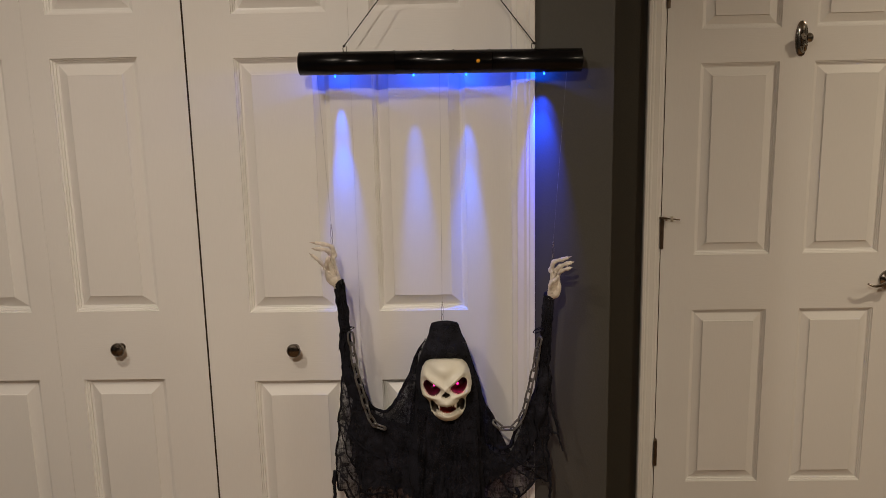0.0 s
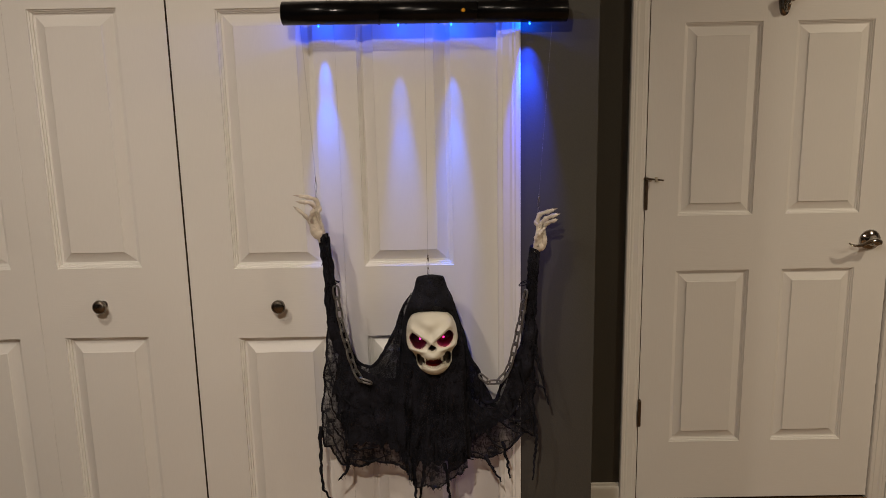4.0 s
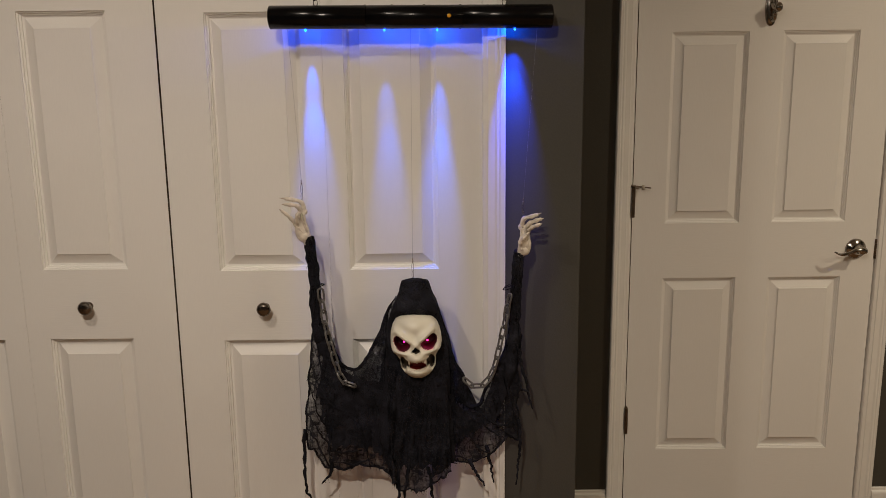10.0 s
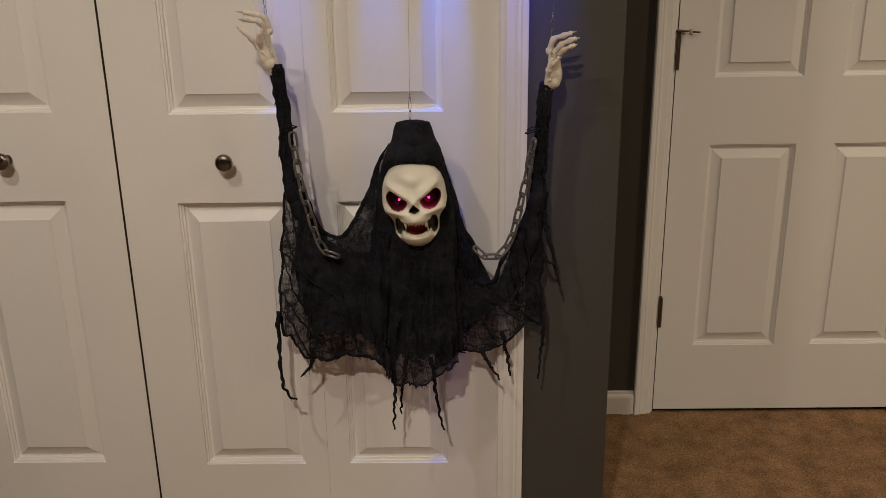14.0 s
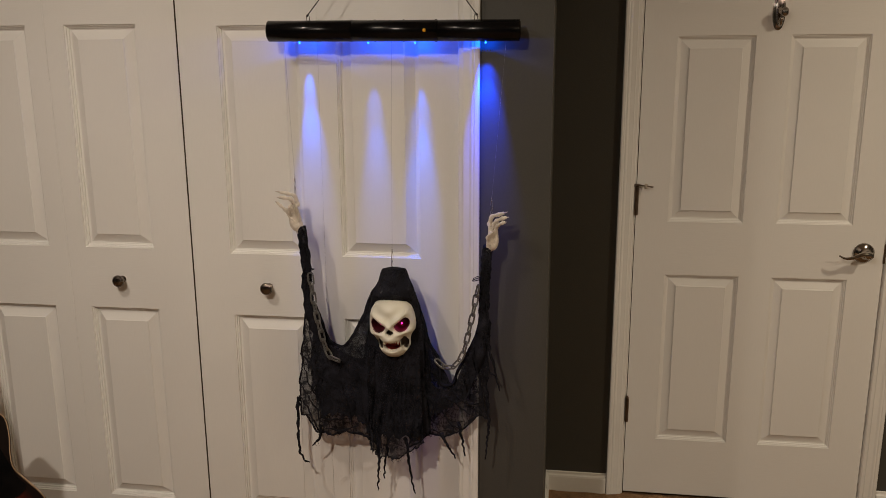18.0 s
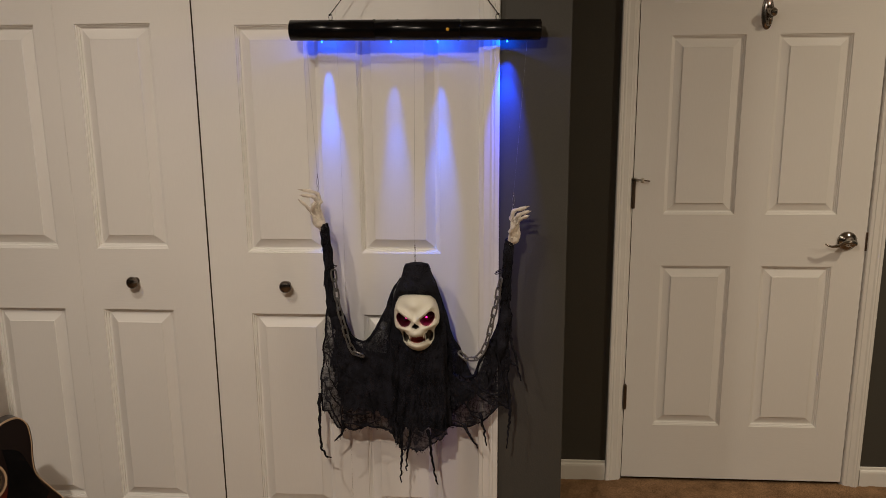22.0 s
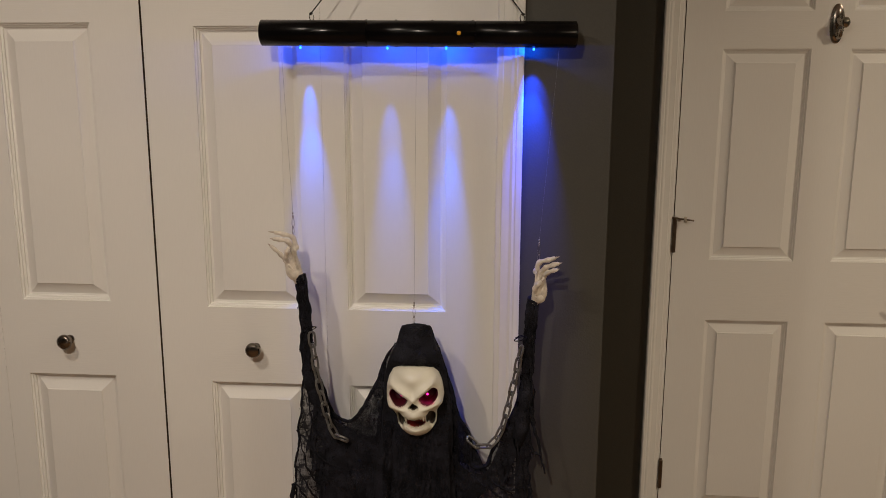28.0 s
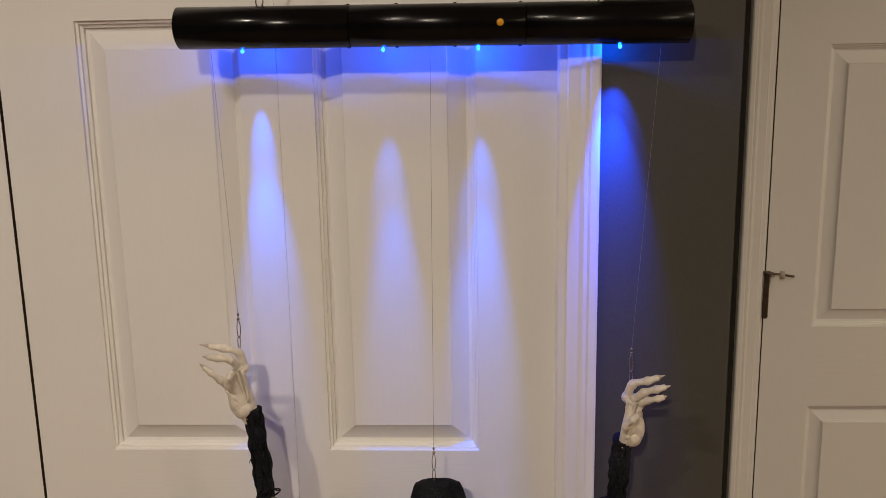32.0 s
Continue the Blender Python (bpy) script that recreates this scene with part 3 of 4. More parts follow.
# ---- the bar that carries the figure ----
BAR_L, BAR_RIGHT = 0.527, 1.171
bar = thing("puppet_bar", "glossy black tube with blue lights hung on a cord", "hanging bar")
bar.matrix_world = Matrix.Translation((BAR_MID, 0, BAR_Z)) @ Matrix.Rotation(BAR_TILT, 4, "Y") @ Matrix.Translation((-BAR_MID, 0, -BAR_Z))
for a, b in ((BAR_L, 0.7477), (0.7483, 0.9677), (0.9683, BAR_RIGHT)):
    prof = [(a, BAR_R - 0.0005), (a + 0.0004, BAR_R), (b - 0.0004, BAR_R), (b, BAR_R - 0.0005)]
    part("tube", lathe(prof, "x", 48, at=(0, BAR_Y, BAR_Z)), M_TUBE, bar, smooth=False)
for ob in list(bar.children):
    for f in ob.data.polygons:
        f.use_smooth = f.area > 1e-4 and len(f.vertices) == 4
for a in (BAR_L, BAR_RIGHT):
    s = -1 if a == BAR_L else 1
    part("end_cap", lathe([(a - s * 0.001, BAR_R - 0.003), (a + s * 0.0016, BAR_R - 0.004), (a + s * 0.0024, BAR_R - 0.007), (a + s * 0.0014, 0.004), (a + s * 0.0014, 0.0005)], "x", 40, at=(0, BAR_Y, BAR_Z)), M_TUBE, bar, "black plastic end cap")
for lx, power, *shape in LEDS:
    bm = bmesh.new()
    ball(bm, (lx, BAR_Y, LED_Z), (0.0026, 0.0026, 0.0026), u=24, v=14)
    part("led", bm, M_LED, bar, "tiny lit blue light")
part("sensor", lathe([(0.001, 0.0044), (-0.0012, 0.0044), (-0.0020, 0.0036), (-0.0022, 0.001)], "y", 24, at=(0.936, BAR_Y - BAR_R + 0.0012, BAR_Z)), M_AMBER, bar, "round amber sensor window", smooth=True)
for px in (0.745, 0.806, 0.880, 0.962):
    part("screw", lathe([(BAR_Z - BAR_R - 0.0010, 0.0018), (BAR_Z - BAR_R + 0.002, 0.0026)], "z", 12, at=(px, BAR_Y, 0)), M_CORD, bar)
    part("screw", lathe([(BAR_Z + BAR_R - 0.002, 0.0026), (BAR_Z + BAR_R + 0.0011, 0.0020)], "z", 12, at=(px, BAR_Y, 0)), M_CORD, bar)
for ex, s in ((0.632, 1), (1.062, -1)):
    ring = [Vector((ex + 0.0075 * math.cos(a) * 0.6, BAR_Y, BAR_Z + BAR_R + 0.006 + 0.0075 * math.sin(a))) for a in (2 * math.pi * k / 20 for k in range(21))]
    eye = part("eye_hook", tube(bmesh.new(), ring, 0.0011, 6, caps=False), M_STEEL, bar, "wire eye for the cord")
APEX = (0.848, -0.034, 1.950)
bm = bmesh.new()
for ex in (0.630, 1.064):
    a, b = Vector((ex, BAR_Y, BAR_Z + BAR_R + 0.012)), Vector(APEX)
    tube(bm, [a.lerp(b, k / 20) for k in range(21)], 0.0013, 6)
    ball(bm, a, (0.0032, 0.003, 0.0032), u=10, v=6)
part("cord", bm, M_CORD, bar, "black hanging cord")
bm = tube(bmesh.new(), [Vector((0.848, 0.0005, 1.947)), Vector((0.848, -0.045, 1.952))], 0.0022, 10)
part("nail", bm, M_STEEL, bar)


def swivel(bm, x, y, z):
    """A snap swivel: two beads on a wire with a long clip below."""
    ball(bm, (x, y, z), (0.0018, 0.0018, 0.0024), u=8, v=6)
    ball(bm, (x, y, z - 0.006), (0.0022, 0.0022, 0.0028), u=8, v=6)
    loop = [Vector((x + 0.0024 * math.sin(a), y, z - 0.020 - 0.012 * math.cos(a))) for a in (2 * math.pi * k / 16 for k in range(17))]
    tube(bm, loop, 0.0006, 6, caps=False)
    loop = [Vector((x + 0.0020 * math.sin(a), y - 0.001, z - 0.038 - 0.009 * math.cos(a))) for a in (2 * math.pi * k / 16 for k in range(17))]
    tube(bm, loop, 0.0006, 6, caps=False)


ROPES = ((0.566, 0.588, -0.094, 1.262), (0.848, 0.847, -0.090, 1.072), (1.138, 1.110, -0.094, 1.216))
for top_x, low_x, y, z in ROPES:
    a, b = Vector((top_x, BAR_Y, BAR_Z - BAR_R)), Vector((low_x, y, z))
    part("line", tube(bmesh.new(), [a.lerp(b, k / 6) for k in range(7)], 0.00022, 5), M_LINE, bar, "thin clear lifting line")
    bm = bmesh.new()
    swivel(bm, low_x, y, z)
    part("clip", bm, M_STEEL, bar, "bright steel snap swivel")


# ---- the hanging figure, one mesh ----
U = 0.0615
TALL = 0.0655
SKULL = Vector((0.850, -0.118, 0.871))
EDGE_Y = (-1.31, -1.27, -1.20, -1.05, -0.81, -0.58, -0.35, -0.10, 0.12, 0.29, 0.46, 0.81, 0.99, 1.16, 1.27, 1.31)
EDGE_W = (0.02, 0.26, 0.46, 0.70, 0.87, 0.95, 0.985, 1.00, 0.95, 0.80, 0.71, 0.68, 0.56, 0.38, 0.18, 0.02)


def bell(v, c, w):
    return math.exp(-((v - c) / w) ** 2)


def step(v, a, b):
    t = min(max((v - a) / (b - a), 0), 1)
    return t * t * (3 - 2 * t)


def brow_line(x):
    return -0.05 - 0.68 * (min(math.hypot(x, 0.10), 0.72) - 0.06) + 0.50 * max(abs(x) - 0.80, 0)


def eye_hole(x, y):
    """0 outside to 1 inside an angry slanted socket."""
    a = abs(x) - 0.51
    dx, dy = a * 0.90 - (y + 0.13) * 0.43, a * 0.43 + (y + 0.13) * 0.90
    r = math.hypot(dx / 0.36, dy / 0.305)
    return (1 - step(r, 0.70, 0.99)) * step(y - brow_line(x), 0.03, 0.10)


def lift(y):
    return 0.14 - 0.08 * step(y, 0.45, 1.1)


def gape(x):
    """Upper and lower lip lines of the grinning mouth."""
    return 0.57 - 0.40 * x * x, 0.94 - 0.75 * x * x


def skull_depth(x, y):
    """How far the face stands out, in half widths."""
    d = 0.0
    d += (0.17 - 0.09 * bell(x, 0, 0.13)) * bell(y, brow_line(x) - 0.07, 0.13) * step(1.02 - abs(x), 0.0, 0.3)
    d -= 0.025 * bell(y, brow_line(x) - 0.40, 0.14) * step(0.95 - abs(x), 0.0, 0.4)
    d += 0.16 * bell(y, -0.80, 0.45) * bell(x, 0, 0.7)
    d -= 0.03 * bell(y, -0.42, 0.16) * bell(x, 0, 0.12)
    d -= 0.66 * eye_hole(x, y)
    d += 0.20 * bell(abs(x), 0.78, 0.24) * bell(y, 0.16, 0.11) + 0.12 * bell(abs(x), 0.48, 0.22) * bell(y, 0.24, 0.10)
    d += 0.34 * bell(x, 0, 0.34) * bell(y, 0.44, 0.22) + 0.16 * bell(x, 0, 0.12) * bell(y, -0.03, 0.14)
    nose = (1 - step(math.hypot(x / (0.05 + 0.14 * step(y, 0.02, 0.22)), (y - 0.13) / 0.15), 0.7, 1.1))
    d -= 0.34 * nose
    up, low = gape(x)
    mouth = (1 - step(abs(x), 0.29, 0.36)) * step(y, up - 0.02, up + 0.03) * (1 - step(y, low - 0.04, low + 0.02))
    d -= 0.52 * mouth
    side = (1 - step(math.hypot((abs(x) - 0.545) / 0.135, (y - 0.68) / 0.31), 0.65, 1.10))
    side = max(side, step(abs(x), 0.32, 0.38) * (1 - step(abs(x), 0.60, 0.66)) * step(y, up - 0.02, up + 0.04) * (1 - step(y, low - 0.02, low + 0.06)))
    d -= 0.44 * max(side - 0.6 * mouth, 0)
    d += 0.20 * bell(x, 0, 0.40) * bell(y, 1.10, 0.17) + 0.08 * bell(x, 0, 0.45) * bell(y, 0.97, 0.07)
    return d, nose, mouth, side


def add_skull(bm, bone, socket, soot, red, teeth, eye):
    nu, nv = 190, 230
    grid, info = {}, {}
    for j in range(nv + 1):
        y = -1.31 + 2.62 * (0.5 - 0.5 * math.cos(math.pi * j / nv)) if j in (0, nv) else -1.31 + 2.62 * (0.85 * j / nv + 0.15 * (0.5 - 0.5 * math.cos(math.pi * j / nv)))
        w = float(np.interp(y, EDGE_Y, EDGE_W))
        dome = 1.02 * math.sqrt(max(1 - (abs(y) / 1.33) ** 2.6, 0)) - 0.10 * step(y, 0.1, 0.6)
        for i in range(nu + 1):
            s = -1 + 2 * i / nu
            x = w * math.sin(s * math.pi / 2)
            base = dome * max(math.cos(s * math.pi / 2), 0) ** 0.62
            fy = y + lift(y)
            d, nose, mouth, side = skull_depth(x, fy)
            edge = step(1 - abs(s), 0.0, 0.22)
            grid[i, j] = bm.verts.new(SKULL + Vector((x * U, -(base + d * edge) * U * 0.92, -y * TALL)))
            info[i, j] = (x, fy, nose, mouth, side)
    for j in range(nv):
        for i in range(nu):
            f = bm.faces.new((grid[i, j], grid[i + 1, j], grid[i + 1, j + 1], grid[i, j + 1]))
            x, y, nose, mouth, side = (sum(v) / 4 for v in zip(*(info[k] for k in ((i, j), (i + 1, j), (i + 1, j + 1), (i, j + 1)))))
            f.material_index = socket if eye_hole(x, y) > 0.34 else soot if eye_hole(x, y) > 0.14 or nose > 0.55 or side > 0.58 else red if mouth > 0.5 else bone
            f.smooth = True
    # eye lamps, deep in the sockets
    for sx in (-1, 1):
        ball(bm, SKULL + Vector((sx * 0.455 * U, -0.42 * U, 0.225 * U)), (0.0023, 0.0023, 0.0023), eye, u=12, v=8)
    front = lambda x, y: -(1.02 * math.sqrt(max(1 - (abs(y) / 1.33) ** 2.6, 0)) * max(1 - (x / 0.75) ** 2, 0) ** 0.31 - 0.1 + 0.20 * bell(y, 0.5, 0.4)) * U * 0.92
    for k in range(-3, 4):
        x = k * 0.102
        fang = abs(k) == 3
        top = gape(x)[0] - 0.19
        low = top + (0.23 if fang else 0.13 - 0.02 * (k % 2))
        c = SKULL + Vector((x * U, front(x, 0.60) + 0.003, 0))
        tube(bm, [Vector((c.x, c.y + 0.002 * f, SKULL.z - (top + (low - top) * f) * TALL)) for f in (0, 0.3, 0.6, 0.85, 1.0)],
             (lambda f: (0.0030 * (1 - f) ** 0.7 + 0.0003)) if fang else (lambda f: 0.0026 * (1 - f * f) ** 0.5 + 0.0004), 10, teeth)
    for k in range(-4, 5):
        x = k * 0.066
        c = SKULL + Vector((x * U, front(x, 0.9) + 0.004, 0))
        base = gape(x)[1] - 0.04
        tube(bm, [Vector((c.x, c.y, SKULL.z - (base - 0.09 * f) * TALL)) for f in (0, 0.4, 0.8, 1.0)], lambda f: 0.0023 * (1 - 0.5 * f * f), 8, teeth)
    # the head hangs slightly askew
    bm.verts.ensure_lookup_table()
    bmesh.ops.rotate(bm, verts=bm.verts[:], cent=SKULL, matrix=Matrix.Rotation(radians(-4), 3, "Y"))


def add_claw(bm, wrist, side, lean, size, digits, skin, nail):
    """A bony raised claw. Places are (outwards, towards the room, up) from the wrist; side is -1 or 1."""
    turn = Matrix.Rotation(lean, 3, "Y")
    place = lambda p: wrist + size * (turn @ Vector((side * p[0], -p[1], p[2])))
    tube(bm, spline([place(q) for q in ((0.002, 0.0, -0.014), (0.008, 0.002, 0.002), (0.015, 0.003, 0.022), (0.018, 0.003, 0.044), (0.016, 0.003, 0.062))], 24),
         lambda f: 0.0115 + 0.0060 * bell(f, 0.50, 0.30) - 0.002 * step(f, 0.85, 1.0), 18, skin, flat=0.62)
    ball(bm, place((0.013, 0.005, 0.004)), (0.0140, 0.0115, 0.0135), skin, u=18, v=12)
    ball(bm, place((0.023, 0.006, 0.018)), (0.0090, 0.0095, 0.0190), skin, u=16, v=12)
    for line, r in digits:
        p = spline([place(q) for q in line], 34)
        knuckle = lambda f, r=r: r * (1.0 - 0.30 * f + 0.24 * (bell(f, 0.34, 0.06) + bell(f, 0.66, 0.05)) - 0.10 * bell(f, 0.50, 0.07))
        tube(bm, p[:30], lambda f: knuckle(f * 0.88), 12, skin)
        tube(bm, p[27:], lambda f: r * (0.66 * (1 - f) + 0.06), 8, nail, flat=0.7)
        ball(bm, p[0], (r * 1.35, r * 1.3, r * 1.45), skin, u=12, v=8)
        tendon = [p[0].lerp(wrist, 0.75 * k / 8) + Vector((0, -0.0105 * (1 - 0.3 * k / 8), 0)) for k in range(9)]
        tube(bm, tendon, lambda f: 0.0030 * (1 - 0.6 * f), 8, skin)


def along(points, n):
    """n + 1 even steps along a line through the points."""
    fine = spline(points, 300)
    run = [0.0]
    for p, q in zip(fine, fine[1:]):
        run.append(run[-1] + (q - p).length)
    out = []
    for k in range(n + 1):
        d = run[-1] * k / n
        out.append(Vector([float(np.interp(d, run, [v[c] for v in fine])) for c in range(3)]))
    return out


def add_drape(bm, top, low, depth, mat, cols, rows, seed, fold=0.010, ragged=0.012):
    """A hanging sheet between an upper and a lower edge of (x, z) places, with soft folds that run down it and a torn hem."""
    head, foot = along([(x, 0, z) for x, z in top], cols), along([(x, 0, z) for x, z in low], cols)
    grid = {}
    for i in range(cols + 1):
        s = i / cols
        end = foot[i] + Vector((0.4, 0, 1)) * ragged * (noise.noise(Vector((s * 24, seed, 0))) + 0.6 * noise.noise(Vector((s * 80, seed, 3))))
        for j in range(rows + 1):
            f = j / rows
            p = head[i].lerp(end, f)
            loose = 0.25 + 0.75 * f
            y = depth + fold * loose * (0.32 * math.sin(s * 31 + 7.0 * noise.noise(Vector((p.x * 9, p.z * 7, seed)))) + 1.3 * noise.noise(Vector((s * 14, p.z * 9, seed + 2))))
            y += 0.0035 * noise.noise(Vector((p.x * 120, p.z * 90, seed))) + 0.004 * noise.noise(Vector((p.x * 46 + p.z * 30, p.z * 60, seed + 5)))
            d = noise.noise_vector(Vector((p.x * 25, p.z * 22, seed + 9))) * 0.007 * loose * (0 if i in (0, cols) else 1)
            grid[i, j] = bm.verts.new((p.x + d.x, y, p.z + 0.6 * d.z))
    for i in range(cols):
        for j in range(rows):
            f = bm.faces.new((grid[i, j], grid[i, j + 1], grid[i + 1, j + 1], grid[i + 1, j]))
            f.material_index, f.smooth = mat, True
    return [grid[i, rows].co.copy() for i in range(cols + 1)], [grid[i, 0].co.copy() for i in range(cols + 1)]


bm = bmesh.new()
BONE, SOCKET, SOOT, RED, TEETH, EYE, SKIN, NAIL, SHEER, CLOTH = range(10)
add_skull(bm, BONE, SOCKET, SOOT, RED, TEETH, EYE)
LEFT_WRIST, RIGHT_WRIST = Vector((0.597, -0.092, 1.128)), Vector((1.098, -0.092, 1.088))
CLAW = (([(0.010, 0.002, 0.066), (0.018, 0.010, 0.088), (0.040, 0.018, 0.095), (0.064, 0.016, 0.101)], 0.0058),
        ([(0.020, 0.004, 0.062), (0.032, 0.018, 0.077), (0.050, 0.028, 0.085), (0.069, 0.026, 0.088)], 0.0056),
        ([(0.026, 0.006, 0.054), (0.036, 0.022, 0.066), (0.050, 0.034, 0.073), (0.062, 0.034, 0.076)], 0.0050),
        ([(0.006, 0.008, 0.010), (0.004, 0.022, 0.030), (0.013, 0.032, 0.043), (0.026, 0.034, 0.053)], 0.0056))
OPEN_CLAW = (([(0.006, 0.002, 0.068), (0.010, 0.008, 0.092), (0.032, 0.014, 0.102), (0.066, 0.012, 0.108)], 0.0056),
             ([(0.014, 0.004, 0.066), (0.020, 0.018, 0.085), (0.038, 0.026, 0.091), (0.060, 0.022, 0.093)], 0.0054),
             ([(0.030, 0.006, 0.038), (0.040, 0.014, 0.054), (0.052, 0.018, 0.068), (0.068, 0.014, 0.080)], 0.0050),
             ([(0.022, 0.008, 0.030), (0.024, 0.026, 0.050), (0.018, 0.034, 0.066), (0.010, 0.028, 0.076)], 0.0052))
add_claw(bm, LEFT_WRIST, -1, radians(-2), 0.92, OPEN_CLAW, SKIN, NAIL)
add_claw(bm, RIGHT_WRIST, 1, radians(-4), 0.90, CLAW, SKIN, NAIL)

# hood and body: a folded sleeve of cloth round the head
HOOD = ((1.0235, 0.016, -0.100, -0.080), (1.0205, 0.031, -0.110, -0.072), (1.014, 0.034, -0.116, -0.066), (0.985, 0.043, -0.136, -0.058),
        (0.972, 0.049, -0.152, -0.054), (0.957, 0.055, -0.160, -0.051), (0.948, 0.058, -0.144, -0.049), (0.920, 0.066, -0.122, -0.047),
        (0.87, 0.073, -0.119, -0.045), (0.82, 0.081, -0.116, -0.045), (0.77, 0.088, -0.120, -0.047), (0.70, 0.092, -0.124, -0.050), (0.62, 0.092, -0.124, -0.052), (0.55, 0.086, -0.118, -0.055))
hz_ = [h[0] for h in HOOD][::-1]
NZ, NT = 70, 72
rows = []
for j in range(NZ + 1):
    f = j / NZ
    z = 1.0235 - (1.0235 - 0.55) * f ** 1.15
    half, fy, by = (float(np.interp(z, hz_, [h[k] for h in HOOD][::-1])) for k in (1, 2, 3))
    cy, ry = (fy + by) / 2, abs(fy - by) / 2
    row = []
    for i in range(NT):
        a = 2 * math.pi * i / NT
        c, s = math.cos(a), math.sin(a)
        px, py = math.copysign(abs(c) ** 0.85, c), math.copysign(abs(s) ** 0.85, s)
        fold = step(0.95 - z, -0.03, 0.25) * (0.07 * math.sin(7 * a + 5 * noise.noise(Vector((c, s, z * 4)))) + 0.05 * noise.noise(Vector((4 * c, 4 * s, z * 6)))) + 0.09 * noise.noise(Vector((2.2 * c, 2.2 * s, z * 24))) + 0.03 * noise.noise(Vector((6 * c, 6 * s, z * 60)))
        zz = z + (0.03 * noise.noise(Vector((c * 6, s * 6, 5))) if j == NZ else 0)
        row.append(bm.verts.new((0.848 + half * px * (1 + fold), cy + ry * py * (1 + fold), zz)))
    rows.append(row)
for p, q in zip(rows, rows[1:]):
    for i in range(NT):
        f = bm.faces.new((p[i], q[i], q[(i + 1) % NT], p[(i + 1) % NT]))
        f.material_index, f.smooth = CLOTH, True
f = bm.faces.new(rows[0])
f.material_index = CLOTH
crown = []
for j, (z, half, out) in enumerate(((1.016, 0.026, -0.114), (1.004, 0.034, -0.129), (0.992, 0.036, -0.137), (0.984, 0.033, -0.139), (0.980, 0.029, -0.136))):
    crown.append([bm.verts.new((0.846 + half * s + 0.004 * j / 4, out + 0.030 * s * s + 0.003 * noise.noise(Vector((s * 3, j * 0.7, 4))), z - 0.006 * s * s + 0.004 * s)) for s in [k / 8 - 1 for k in range(17)]])
for p, q in zip(crown, crown[1:]):
    for i in range(16):
        f = bm.faces.new((p[i], q[i], q[i + 1], p[i + 1]))
        f.material_index, f.smooth = CLOTH, True
# bib below the chin, over the chest
hem_c, _ = add_drape(bm, ((0.780, 0.820), (0.800, 0.812), (0.848, 0.806), (0.895, 0.812), (0.920, 0.820)), ((0.776, 0.545), (0.799, 0.498), (0.818, 0.500), (0.858, 0.498), (0.879, 0.506), (0.907, 0.524), (0.930, 0.542)), -0.134, SHEER, 90, 44, 3.0, 0.014, 0.012)
add_drape(bm, ((0.778, 0.820), (0.848, 0.806), (0.922, 0.820)), ((0.774, 0.590), (0.818, 0.560), (0.848, 0.555), (0.879, 0.570), (0.928, 0.595)), -0.130, CLOTH, 60, 30, 4.0, 0.014, 0.020)
# wings under both arms: one sheer sheet each, with a denser one over its inner half
LEFT_TOP = ((0.600, 0.960), (0.614, 0.925), (0.634, 0.876), (0.649, 0.828), (0.664, 0.803), (0.695, 0.791), (0.719, 0.812), (0.743, 0.854), (0.759, 0.886), (0.781, 0.945), (0.800, 0.978))
LEFT_OUT = ((0.593, 0.892), (0.585, 0.810), (0.579, 0.769), (0.574, 0.715), (0.569, 0.660), (0.566, 0.610), (0.570, 0.585))
LEFT_HEM = ((0.586, 0.584), (0.598, 0.558), (0.625, 0.528), (0.673, 0.529), (0.714, 0.535), (0.754, 0.527), (0.799, 0.493))
RIGHT_TOP = ((0.902, 0.955), (0.922, 0.881), (0.938, 0.816), (0.964, 0.767), (0.966, 0.735), (0.968, 0.702), (0.986, 0.692), (1.006, 0.702), (1.018, 0.740), (1.047, 0.794), (1.070, 0.851), (1.080, 0.925))
RIGHT_HEM = ((0.879, 0.504), (0.907, 0.522), (0.931, 0.540), (0.955, 0.545), (0.987, 0.541), (1.018, 0.559), (1.050, 0.585), (1.073, 0.606), (1.098, 0.600))
RIGHT_OUT = ((1.099, 0.654), (1.098, 0.737), (1.101, 0.819), (1.103, 0.884))
hem_l, top_l = add_drape(bm, LEFT_TOP, LEFT_OUT + LEFT_HEM, -0.078, SHEER, 130, 64, 11.0, 0.010, 0.006)
hem_r, top_r = add_drape(bm, RIGHT_TOP, RIGHT_HEM + RIGHT_OUT, -0.080, SHEER, 130, 64, 21.0, 0.009, 0.006)
add_drape(bm, ((0.628, 0.890), (0.649, 0.828), (0.664, 0.801), (0.695, 0.778), (0.730, 0.765), (0.775, 0.765)), ((0.604, 0.735), (0.622, 0.640), (0.636, 0.590), (0.680, 0.594), (0.720, 0.588), (0.760, 0.572), (0.795, 0.560)), -0.094, CLOTH, 70, 40, 31.0, 0.008, 0.026)
add_drape(bm, ((0.925, 0.740), (0.946, 0.708), (0.968, 0.688), (1.006, 0.694), (1.040, 0.782), (1.066, 0.850)), ((0.900, 0.575), (0.945, 0.604), (0.985, 0.628), (1.018, 0.652), (1.046, 0.672), (1.066, 0.720), (1.080, 0.780)), -0.096, CLOTH, 70, 40, 33.0, 0.008, 0.024)
